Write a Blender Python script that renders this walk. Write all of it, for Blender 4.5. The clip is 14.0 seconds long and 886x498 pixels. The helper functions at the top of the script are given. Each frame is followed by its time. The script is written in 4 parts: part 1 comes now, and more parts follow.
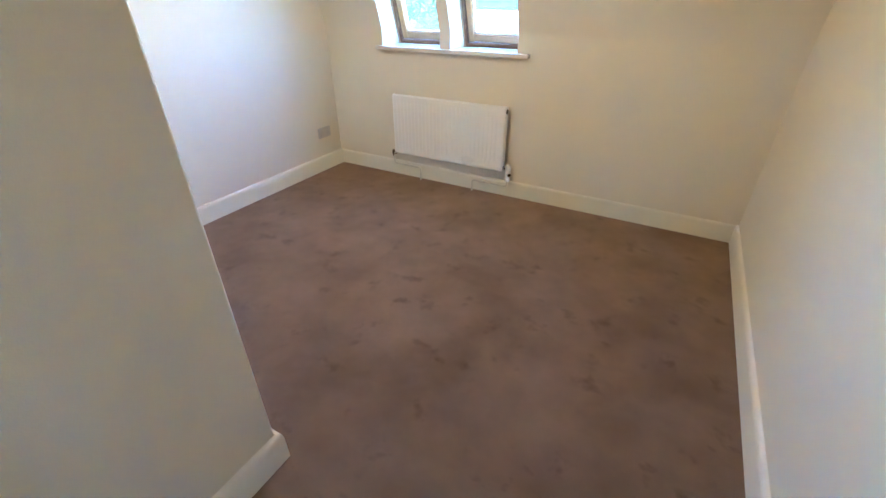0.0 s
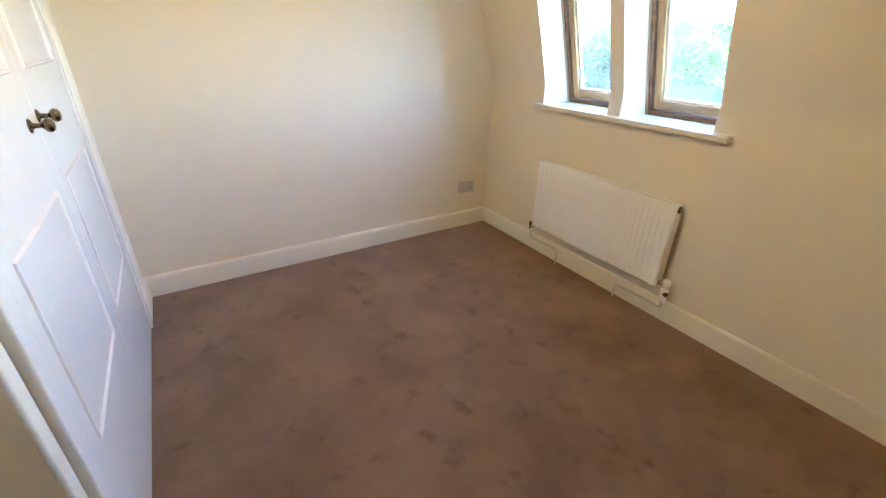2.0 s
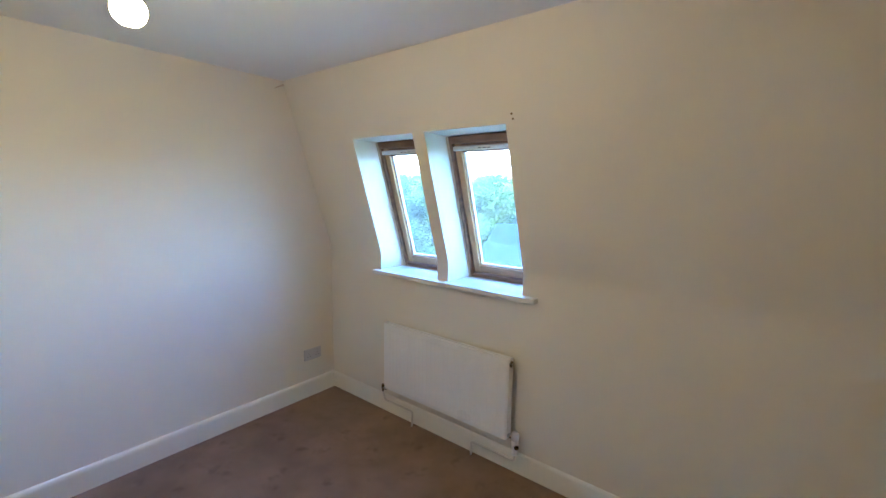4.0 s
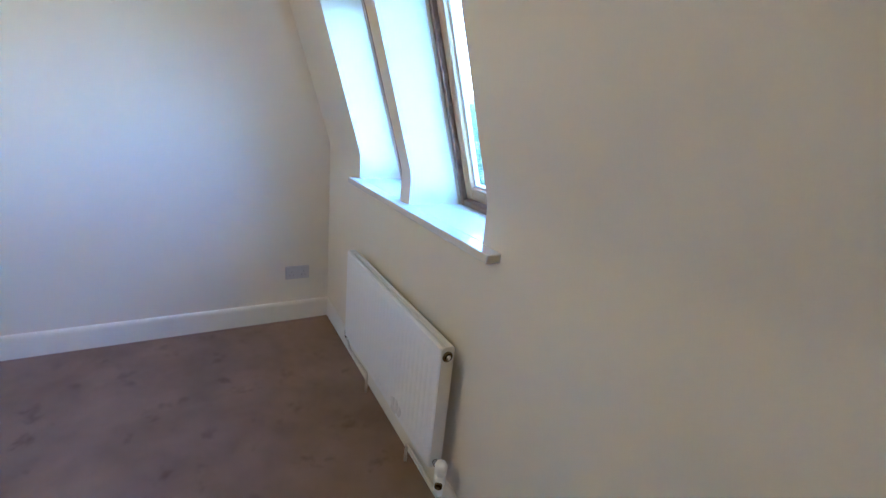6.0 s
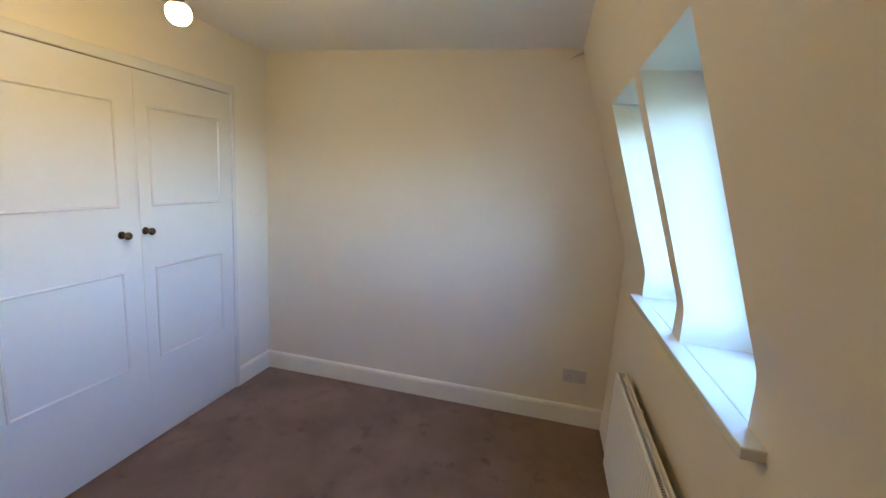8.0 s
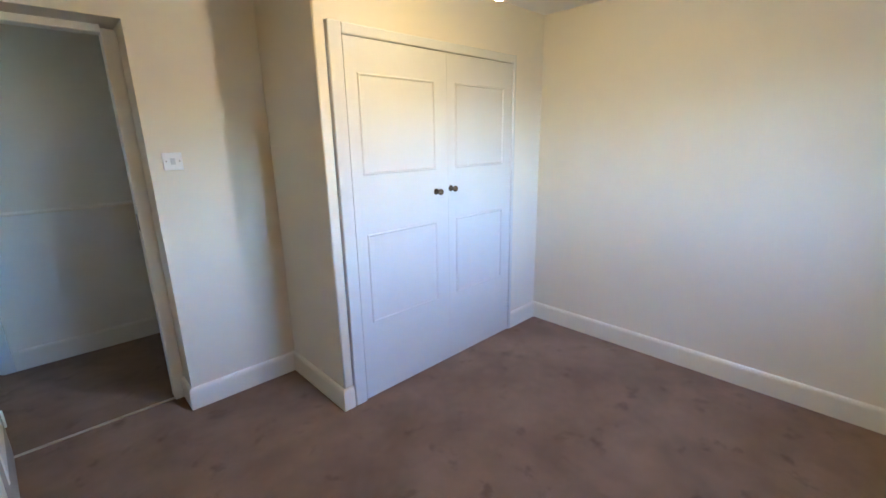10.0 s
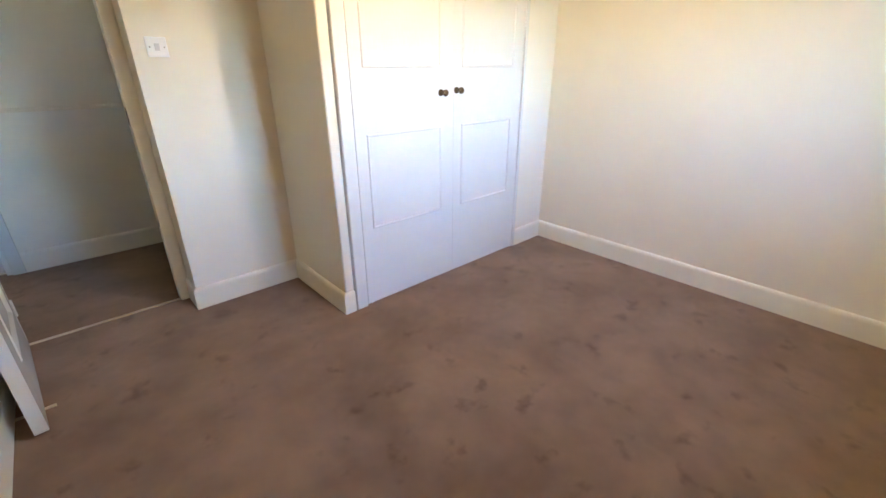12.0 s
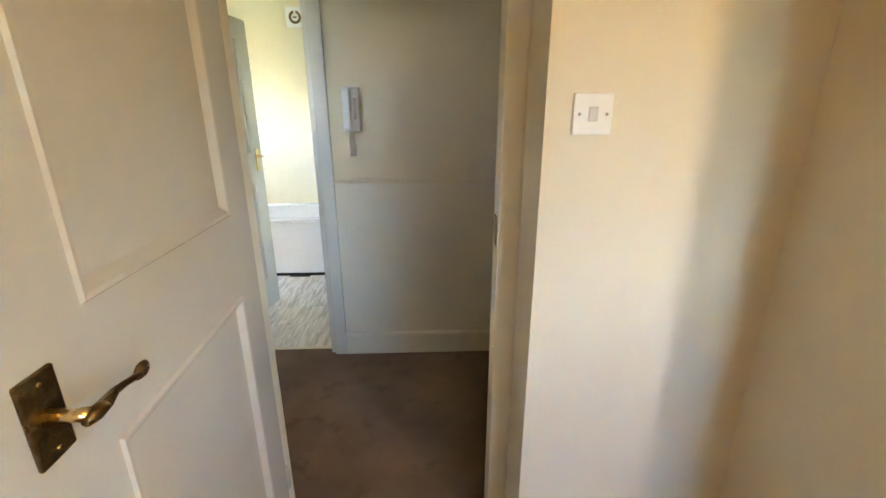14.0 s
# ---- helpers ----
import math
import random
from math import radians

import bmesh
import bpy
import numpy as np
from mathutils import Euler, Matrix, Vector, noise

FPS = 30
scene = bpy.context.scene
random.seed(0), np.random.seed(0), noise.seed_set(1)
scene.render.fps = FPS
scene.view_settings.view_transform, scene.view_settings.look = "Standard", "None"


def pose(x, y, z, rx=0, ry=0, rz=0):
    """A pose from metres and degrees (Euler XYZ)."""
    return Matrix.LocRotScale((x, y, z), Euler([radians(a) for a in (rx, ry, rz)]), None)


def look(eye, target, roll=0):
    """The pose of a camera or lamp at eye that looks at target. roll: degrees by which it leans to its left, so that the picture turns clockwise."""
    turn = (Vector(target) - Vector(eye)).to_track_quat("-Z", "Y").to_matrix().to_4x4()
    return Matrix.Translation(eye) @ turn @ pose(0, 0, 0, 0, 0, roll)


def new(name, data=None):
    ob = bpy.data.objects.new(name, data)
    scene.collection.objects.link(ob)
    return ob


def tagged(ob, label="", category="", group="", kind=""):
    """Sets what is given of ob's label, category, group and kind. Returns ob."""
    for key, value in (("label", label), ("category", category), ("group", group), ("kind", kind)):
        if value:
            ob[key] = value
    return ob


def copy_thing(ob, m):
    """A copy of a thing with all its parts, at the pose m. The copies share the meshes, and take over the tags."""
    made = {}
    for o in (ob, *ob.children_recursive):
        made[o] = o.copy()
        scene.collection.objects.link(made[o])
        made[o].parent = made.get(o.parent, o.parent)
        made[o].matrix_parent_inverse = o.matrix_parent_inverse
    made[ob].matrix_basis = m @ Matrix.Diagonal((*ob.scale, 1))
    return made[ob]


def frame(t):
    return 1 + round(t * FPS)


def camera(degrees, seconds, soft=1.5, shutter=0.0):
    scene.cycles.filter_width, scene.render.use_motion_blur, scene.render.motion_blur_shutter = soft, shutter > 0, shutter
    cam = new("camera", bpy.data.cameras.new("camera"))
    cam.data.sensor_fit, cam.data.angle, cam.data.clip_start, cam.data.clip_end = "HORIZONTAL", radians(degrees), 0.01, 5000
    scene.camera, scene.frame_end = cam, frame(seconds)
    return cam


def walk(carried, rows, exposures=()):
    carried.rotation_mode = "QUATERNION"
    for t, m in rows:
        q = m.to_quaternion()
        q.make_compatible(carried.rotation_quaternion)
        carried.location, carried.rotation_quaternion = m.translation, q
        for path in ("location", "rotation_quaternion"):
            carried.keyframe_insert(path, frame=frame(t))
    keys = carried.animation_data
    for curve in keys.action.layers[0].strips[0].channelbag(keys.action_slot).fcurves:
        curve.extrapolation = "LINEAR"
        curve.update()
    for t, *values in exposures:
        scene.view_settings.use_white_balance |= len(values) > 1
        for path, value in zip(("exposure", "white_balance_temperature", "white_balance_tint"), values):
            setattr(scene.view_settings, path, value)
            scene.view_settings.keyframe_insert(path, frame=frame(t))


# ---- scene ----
cam = camera(93.3, 14.0)
PATH = [
    (0, (2.704, -2.94, 1.372), (1.88, -1.442, 0.334), -0.0),
    (0.5, (2.666, -2.759, 1.344), (1.675, -1.408, 0.251), 0.6),
    (1, (2.648, -2.515, 1.362), (1.601, -1.232, 0.24), 1.3),
    (1.5, (2.648, -2.204, 1.364), (1.408, -1.093, 0.256), 1.0),
    (2, (2.663, -2.104, 1.392), (1.153, -1.141, 0.502), 1.4),
    (2.5, (2.671, -2.082, 1.508), (0.978, -1.154, 0.983), 1.3),
    (3, (2.66, -2.093, 1.593), (0.953, -1.084, 1.328), 1.3),
    (3.5, (2.656, -2.081, 1.591), (1.125, -0.814, 1.368), 1.2),
    (4, (2.687, -1.995, 1.589), (1.456, -0.443, 1.316), 1.0),
    (4.2, (2.688, -1.98, 1.581), (1.571, -0.349, 1.277), 0.8),
    (6.3, (2.595, -0.552, 1.374), (0.839, 0.012, 0.601), 6.3),
    (6.5, (2.607, -0.507, 1.392), (0.826, -0.346, 0.495), 5.3),
    (7, (2.68, -0.485, 1.378), (1.022, -0.898, 0.339), 3.6),
    (7.5, (2.641, -0.479, 1.449), (0.812, -0.904, 0.763), 5.3),
    (8, (2.643, -0.469, 1.539), (0.728, -0.932, 1.197), 3.7),
    (8.5, (2.672, -0.486, 1.557), (0.821, -1.197, 1.296), 2.1),
    (9, (2.7, -0.554, 1.561), (1.048, -1.641, 1.259), 1.9),
    (9.2, (2.74, -0.58, 1.554), (1.174, -1.786, 1.248), 1.9),
    (11.3, (2.831, -0.541, 1.294), (1.704, -1.956, 0.441), -2.5),
    (11.5, (2.806, -0.539, 1.282), (1.628, -1.886, 0.391), -2.3),
    (12, (2.78, -0.558, 1.296), (1.546, -1.914, 0.497), -0.1),
    (12.5, (2.763, -0.737, 1.336), (1.797, -2.388, 0.75), 1.8),
    (13, (2.729, -1.185, 1.368), (2.081, -2.986, 0.786), 0.7),
    (13.5, (2.643, -1.671, 1.362), (2.329, -3.553, 0.764), -0.1),
    (14, (2.666, -2.134, 1.378), (2.594, -4.04, 0.775), -0.1),
]
EXPOSURES = [
    (0.0, 6.87, 5070, 17), (1.0, 6.81, 4960, 18), (1.5, 6.68, 5380, 16), (2.0, 6.57, 6000, 17), (2.5, 6.05, 6020, 19), (3.0, 5.82, 5200, 17),
    (3.5, 5.81, 4940, 18), (4.0, 6.02, 4800, 19), (6.5, 6.18, 4430, 20), (7.0, 6.15, 4960, 19), (7.5, 6.07, 5560, 18), (8.0, 5.72, 5590, 19),
    (8.5, 5.62, 5220, 20), (9.0, 5.77, 5200, 16), (11.5, 6.83, 5490, 19), (12.0, 6.82, 6000, 19), (12.5, 6.57, 6300, 19), (13.0, 6.49, 6310, 17),
    (13.5, 6.5, 6620, 18), (14.0, 6.75, 7140, 19),
]
walk(cam, [(t, look(eye, target, roll)) for t, eye, target, roll in PATH], EXPOSURES)

# ---- daylight: a hazy sky and a sun behind the building ----
world = bpy.data.worlds.new("sky")
scene.world = world
world.use_nodes = True
wn = world.node_tree.nodes
sky = wn.new("ShaderNodeTexSky")
sky.sky_type = "NISHITA"
sky.sun_disc = False
sky.sun_elevation = radians(38)
sky.sun_rotation = radians(160)
sky.air_density, sky.dust_density, sky.ozone_density = 1.0, 1.0, 3.0
wn["Background"].inputs["Strength"].default_value = 0.15
world.node_tree.links.new(sky.outputs["Color"], wn["Background"].inputs["Color"])

sun = new("sun", bpy.data.lights.new("sun", "SUN"))
sun.data.energy, sun.data.angle, sun.data.color = 0.6, radians(12), (1.0, 0.95, 0.86)
sun.matrix_world = look((7, -20, 17), (0, 0, 0))

BULB_COLOUR, BULB_GLOW = (1.0, 0.68, 0.235), 6.7


# ---- materials ----
def material(name, colour, rough=0.5, metal=0.0, second=None, scale=6.0, fine=90.0, bump=0.0, bump_scale=None,
             coat=0.0, blend=(0.4, 0.6), extra=None):
    """Two colours mixed by a coarse noise, a fine grain on the roughness, and a bump of the grain's size."""
    m = bpy.data.materials.new(name)
    m.use_nodes = True
    n, l = m.node_tree.nodes, m.node_tree.links
    b = n["Principled BSDF"]
    b.inputs["Roughness"].default_value, b.inputs["Metallic"].default_value = rough, metal
    b.inputs["Coat Weight"].default_value = coat
    co = n.new("ShaderNodeTexCoord")
    a = n.new("ShaderNodeTexNoise")
    a.inputs["Scale"].default_value, a.inputs["Detail"].default_value = scale, 5.0
    l.new(co.outputs["Object"], a.inputs["Vector"])
    ramp = n.new("ShaderNodeValToRGB")
    ramp.color_ramp.elements[0].position, ramp.color_ramp.elements[1].position = blend
    ramp.color_ramp.elements[0].color = (*colour, 1)
    ramp.color_ramp.elements[1].color = (*(second or [min(1, c * 1.015) for c in colour]), 1)
    l.new(a.outputs["Fac"], ramp.inputs["Fac"])
    g = n.new("ShaderNodeTexNoise")
    g.inputs["Scale"].default_value, g.inputs["Detail"].default_value = bump_scale or fine, 3.0
    l.new(co.outputs["Object"], g.inputs["Vector"])
    mix = n.new("ShaderNodeMix")
    mix.data_type, mix.blend_type = "RGBA", "MULTIPLY"
    mix.inputs["Factor"].default_value = 0.12 if extra is None else extra
    l.new(ramp.outputs["Color"], mix.inputs["A"])
    l.new(g.outputs["Color"], mix.inputs["B"])
    grey = n.new("ShaderNodeRGBToBW")
    l.new(g.outputs["Color"], grey.inputs["Color"])
    lift = n.new("ShaderNodeMapRange")
    lift.inputs["From Min"].default_value, lift.inputs["From Max"].default_value = 0.3, 0.7
    lift.inputs["To Min"].default_value, lift.inputs["To Max"].default_value = 0.6, 1.0
    l.new(grey.outputs["Val"], lift.inputs["Value"])
    l.new(lift.outputs["Result"], mix.inputs["B"])
    l.new(mix.outputs["Result"], b.inputs["Base Color"])
    rr = n.new("ShaderNodeMapRange")
    rr.inputs["To Min"].default_value, rr.inputs["To Max"].default_value = max(0.02, rough - 0.06), min(1, rough + 0.06)
    l.new(a.outputs["Fac"], rr.inputs["Value"])
    l.new(rr.outputs["Result"], b.inputs["Roughness"])
    if bump:
        k = n.new("ShaderNodeBump")
        k.inputs["Strength"].default_value, k.inputs["Distance"].default_value = bump, 0.004
        l.new(g.outputs["Fac"], k.inputs["Height"])
        l.new(k.outputs["Normal"], b.inputs["Normal"])
    return m


def carpet_material():
    """Cut-pile carpet: brushed patches of the pile, small dark footprints, and a fine fibre bump."""
    m = bpy.data.materials.new("carpet")
    m.use_nodes = True
    n, l = m.node_tree.nodes, m.node_tree.links
    b = n["Principled BSDF"]
    b.inputs["Roughness"].default_value = 0.95
    b.inputs["Specular IOR Level"].default_value = 0.1
    b.inputs["Sheen Weight"].default_value = 0.15
    b.inputs["Diffuse Roughness"].default_value = 1.0
    b.inputs["Sheen Roughness"].default_value = 0.38
    b.inputs["Sheen Tint"].default_value = (0.75, 0.64, 0.55, 1)
    co = n.new("ShaderNodeTexCoord")

    def noise_of(scale, detail, rough=0.55, warp=0.0):
        t = n.new("ShaderNodeTexNoise")
        t.inputs["Scale"].default_value, t.inputs["Detail"].default_value = scale, detail
        t.inputs["Roughness"].default_value, t.inputs["Distortion"].default_value = rough, warp
        l.new(co.outputs["Object"], t.inputs["Vector"])
        return t.outputs["Fac"]

    def ramp_of(fac, p0, c0, p1, c1):
        r = n.new("ShaderNodeValToRGB")
        r.color_ramp.elements[0].position, r.color_ramp.elements[1].position = p0, p1
        r.color_ramp.elements[0].color, r.color_ramp.elements[1].color = (*c0, 1), (*c1, 1)
        l.new(fac, r.inputs["Fac"])
        return r.outputs["Color"]

    def times(a, c, fac=1.0):
        x = n.new("ShaderNodeMix")
        x.data_type, x.blend_type = "RGBA", "MULTIPLY"
        x.inputs["Factor"].default_value = fac
        l.new(a, x.inputs["A"]), l.new(c, x.inputs["B"])
        return x.outputs["Result"]

    pile = ramp_of(noise_of(2.2, 3.0, 0.55, 0.2), 0.30, (0.232, 0.154, 0.101), 0.70, (0.345, 0.238, 0.166))
    brushed = ramp_of(noise_of(6.0, 4.0, 0.62, 0.0), 0.36, (0.89, 0.885, 0.88), 0.62, (1.0, 1.0, 1.0))
    marks = ramp_of(noise_of(7.0, 4.0, 0.6, 0.0), 0.29, (0.56, 0.53, 0.50), 0.41, (1, 1, 1))
    fibre = ramp_of(noise_of(420.0, 2.0), 0.25, (0.62, 0.60, 0.58), 0.75, (1, 1, 1))
    l.new(times(times(times(pile, brushed), marks, 0.7), fibre, 0.8), b.inputs["Base Color"])
    k = n.new("ShaderNodeBump")
    k.inputs["Strength"].default_value, k.inputs["Distance"].default_value = 0.55, 0.006
    add = n.new("ShaderNodeMath")
    add.operation = "MULTIPLY_ADD"
    add.inputs[1].default_value = 1.6
    l.new(noise_of(9.0, 3.0), add.inputs[0]), l.new(noise_of(420.0, 2.0), add.inputs[2])
    l.new(add.outputs[0], k.inputs["Height"])
    l.new(k.outputs["Normal"], b.inputs["Normal"])
    return m


def glass_material():
    m = bpy.data.materials.new("window_glass")
    m.use_nodes = True
    n, l = m.node_tree.nodes, m.node_tree.links
    clear, gloss, mix = n.new("ShaderNodeBsdfTransparent"), n.new("ShaderNodeBsdfGlossy"), n.new("ShaderNodeMixShader")
    clear.inputs["Color"].default_value = (0.76, 0.815, 0.83, 1)
    gloss.inputs["Roughness"].default_value = 0.02
    mix.inputs["Fac"].default_value = 0.05
    l.new(clear.outputs[0], mix.inputs[1]), l.new(gloss.outputs[0], mix.inputs[2])
    # thin translucent layer mixed in as haze, paling the view outside
    veil, haze = n.new("ShaderNodeBsdfTranslucent"), n.new("ShaderNodeMixShader")
    veil.inputs["Color"].default_value = (0.80, 0.80, 0.78, 1)
    haze.inputs["Fac"].default_value = 0.014
    l.new(mix.outputs[0], haze.inputs[1]), l.new(veil.outputs[0], haze.inputs[2])
    l.new(haze.outputs[0], n["Material Output"].inputs["Surface"])
    return m


def leaf_material(name, dark, light):
    """Thin leaves that let part of the daylight through."""
    m = bpy.data.materials.new(name)
    m.use_nodes = True
    n, l = m.node_tree.nodes, m.node_tree.links
    co, t, r, isle = n.new("ShaderNodeTexCoord"), n.new("ShaderNodeTexNoise"), n.new("ShaderNodeValToRGB"), n.new("ShaderNodeNewGeometry")
    t.inputs["Scale"].default_value, t.inputs["Detail"].default_value = 0.5, 3.0
    l.new(co.outputs["Object"], t.inputs["Vector"])
    mean = n.new("ShaderNodeMath")
    mean.operation = "MULTIPLY_ADD"
    mean.inputs[1].default_value = 0.25
    l.new(isle.outputs["Random Per Island"], mean.inputs[0])
    l.new(t.outputs["Fac"], mean.inputs[2])
    r.color_ramp.elements[0].position, r.color_ramp.elements[1].position = 0.42, 0.80
    r.color_ramp.elements[0].color, r.color_ramp.elements[1].color = (*dark, 1), (*light, 1)
    l.new(mean.outputs[0], r.inputs["Fac"])
    d, through_leaf, mix = n.new("ShaderNodeBsdfDiffuse"), n.new("ShaderNodeBsdfTranslucent"), n.new("ShaderNodeMixShader")
    l.new(r.outputs["Color"], d.inputs["Color"]), l.new(r.outputs["Color"], through_leaf.inputs["Color"])
    mix.inputs["Fac"].default_value = 0.48
    l.new(d.outputs[0], mix.inputs[1]), l.new(through_leaf.outputs[0], mix.inputs[2])
    l.new(mix.outputs[0], n["Material Output"].inputs["Surface"])
    return m


def glow_material(name, colour, strength):
    m = bpy.data.materials.new(name)
    m.use_nodes = True
    b = m.node_tree.nodes["Principled BSDF"]
    b.inputs["Emission Color"].default_value = (*colour, 1)
    b.inputs["Emission Strength"].default_value = strength
    return m


def wood_material(name, dark, light, rough=0.4, along=(6, 60, 60), by_object=False):
    """Long grain along the object's x."""
    m = bpy.data.materials.new(name)
    m.use_nodes = True
    n, l = m.node_tree.nodes, m.node_tree.links
    b = n["Principled BSDF"]
    b.inputs["Roughness"].default_value = rough
    co, mp, t = n.new("ShaderNodeTexCoord"), n.new("ShaderNodeMapping"), n.new("ShaderNodeTexNoise")
    mp.inputs["Scale"].default_value = along
    t.inputs["Scale"].default_value, t.inputs["Detail"].default_value, t.inputs["Distortion"].default_value = 1.0, 6.0, 0.8
    l.new(co.outputs["Object"], mp.inputs["Vector"])
    if by_object:
        info, shift = n.new("ShaderNodeObjectInfo"), n.new("ShaderNodeMath")
        shift.operation = "MULTIPLY"
        shift.inputs[1].default_value = 40.0
        l.new(info.outputs["Random"], shift.inputs[0])
        l.new(shift.outputs[0], mp.inputs["Location"])
    l.new(mp.outputs["Vector"], t.inputs["Vector"])
    r = n.new("ShaderNodeValToRGB")
    r.color_ramp.elements[0].position, r.color_ramp.elements[1].position = 0.32, 0.66
    r.color_ramp.elements[0].color, r.color_ramp.elements[1].color = (*dark, 1), (*light, 1)
    l.new(t.outputs["Fac"], r.inputs["Fac"])
    l.new(r.outputs["Color"], b.inputs["Base Color"])
    k = n.new("ShaderNodeBump")
    k.inputs["Strength"].default_value, k.inputs["Distance"].default_value = 0.25, 0.002
    l.new(t.outputs["Fac"], k.inputs["Height"])
    l.new(k.outputs["Normal"], b.inputs["Normal"])
    return m


CREAM = material("cream_emulsion", (0.752, 0.687, 0.558), 0.62, second=(0.772, 0.707, 0.583), scale=1.3, bump=0.10, bump_scale=260, extra=0.04)
HALL = material("hall_emulsion", (0.80, 0.715, 0.54), 0.6, second=(0.82, 0.735, 0.565), scale=1.5, bump=0.10, bump_scale=260, extra=0.04)
CEILING = material("ceiling_emulsion", (0.80, 0.79, 0.76), 0.8, second=(0.83, 0.82, 0.79), scale=1.1, bump=0.12, bump_scale=200, extra=0.05)
GLOSS = material("white_gloss_paint", (0.70, 0.69, 0.645), 0.18, second=(0.715, 0.705, 0.66), scale=3.0, bump=0.05, bump_scale=40, extra=0.03)
SKIRT = material("skirting_gloss_paint", (0.80, 0.755, 0.645), 0.38, second=(0.82, 0.775, 0.67), scale=3.0, bump=0.06, bump_scale=50, extra=0.04)
ENAMEL = material("radiator_enamel", (0.82, 0.81, 0.78), 0.3, second=(0.82, 0.81, 0.78), scale=4.0, extra=0.0)
PLASTIC = material("white_plastic", (0.84, 0.84, 0.83), 0.35, scale=20, extra=0.02)
GREYPLATE = material("satin_grey_plate", (0.56, 0.53, 0.52), 0.42, metal=0.2, scale=30, extra=0.08)
CREAMPLATE = material("aged_cream_plastic", (0.66, 0.60, 0.50), 0.4, scale=20, extra=0.05)
ROCKER = material("grey_white_plastic", (0.62, 0.62, 0.62), 0.35, scale=20, extra=0.02)
HOLDER = material("tan_lampholder", (0.40, 0.33, 0.24), 0.4, scale=20, extra=0.02)
DARK = material("dark_gap", (0.05, 0.04, 0.035), 0.9, scale=30)
BRASS = material("antique_brass", (0.30, 0.215, 0.10), 0.28, 1.0, second=(0.17, 0.115, 0.055), scale=35, extra=0.15)
BRIGHT = material("polished_brass", (0.78, 0.60, 0.30), 0.2, 1.0, scale=25, extra=0.08)
KNOB = material("dark_bronze", (0.20, 0.155, 0.10), 0.22, 1.0, second=(0.12, 0.09, 0.06), scale=40, extra=0.15)
CHROME = material("chrome", (0.72, 0.72, 0.72), 0.14, 1.0, scale=30, extra=0.06)
COPPER = material("painted_pipe", (0.70, 0.66, 0.58), 0.35, scale=20, second=(0.62, 0.57, 0.49), extra=0.1)
STRIP = material("threshold_metal", (0.72, 0.62, 0.46), 0.34, 0.8, scale=40, extra=0.1)
STAIN = material("brown_stain", (0.52, 0.40, 0.28), 0.7, second=(0.64, 0.52, 0.39), scale=40, extra=0.1)
CARPET = carpet_material()
GLASS = glass_material()
PINE = wood_material("window_pine", (0.33, 0.185, 0.070), (0.48, 0.295, 0.125), 0.35, (45, 5, 45))
PINE_CROSS = wood_material("window_pine_crosswise", (0.28, 0.155, 0.060), (0.42, 0.255, 0.105), 0.35, (5, 40, 40))
PINE_PALE = wood_material("pale_pine_edge", (0.46, 0.36, 0.23), (0.60, 0.49, 0.34), 0.4, (45, 5, 45))
PINE_DARK = wood_material("dark_pine", (0.12, 0.058, 0.024), (0.23, 0.125, 0.052), 0.45, (6, 30, 30))
VINYL = wood_material("vinyl_plank", (0.46, 0.40, 0.33), (0.80, 0.735, 0.64), 0.38, (40, 5, 40), True)
TUB = material("bath_acrylic", (0.86, 0.86, 0.84), 0.15, scale=3.0, extra=0.02)
# bathroom wall colour pushed towards yellow so the light it bounces is warm
TILE = material("bathroom_wall_paint", (0.82, 0.75, 0.545), 0.35, second=(0.84, 0.77, 0.575), scale=2.0, extra=0.03)
GRASS = material("lawn", (0.05, 0.09, 0.025), 0.9, second=(0.09, 0.14, 0.04), scale=0.6, bump=0.3, bump_scale=30, extra=0.3)
BARK = material("bark", (0.045, 0.035, 0.025), 0.9, second=(0.075, 0.058, 0.042), scale=8, bump=0.6, bump_scale=30, extra=0.3)
LEAF = leaf_material("green_leaves", (0.070, 0.110, 0.032), (0.100, 0.145, 0.040))
LEAF_BRIGHT = leaf_material("yellow_green_leaves", (0.095, 0.140, 0.028), (0.130, 0.175, 0.036))
LEAF_DARK = leaf_material("dark_green_leaves", (0.050, 0.090, 0.046), (0.070, 0.115, 0.055))
RENDER_WHITE = material("white_house_render", (0.80, 0.79, 0.76), 0.7, scale=2, bump=0.1, extra=0.05)
SLATE = material("slate_roof", (0.008, 0.014, 0.024), 0.95, second=(0.016, 0.026, 0.040), scale=3, bump=0.3, bump_scale=20, extra=0.2)
SLATE.node_tree.nodes["Principled BSDF"].inputs["Specular IOR Level"].default_value = 0.1


# ---- builders ----
def quad_box(bm, a, b):
    """An upright box between two corners."""
    (x0, y0, z0), (x1, y1, z1) = [[f(p, q) for p, q in zip(a, b)] for f in (min, max)]
    v = [bm.verts.new(p) for p in ((x0, y0, z0), (x1, y0, z0), (x1, y1, z0), (x0, y1, z0),
                                   (x0, y0, z1), (x1, y0, z1), (x1, y1, z1), (x0, y1, z1))]
    for f in ((3, 2, 1, 0), (4, 5, 6, 7), (0, 1, 5, 4), (1, 2, 6, 5), (2, 3, 7, 6), (3, 0, 4, 7)):
        bm.faces.new([v[i] for i in f])
    return v


def boxes(*pairs, bevel=0.0, segments=2):
    bm = bmesh.new()
    for a, b in pairs:
        quad_box(bm, a, b)
    if bevel:
        bmesh.ops.bevel(bm, geom=bm.edges[:], offset=bevel, segments=segments, profile=0.5, affect="EDGES", clamp_overlap=True)
    return bm


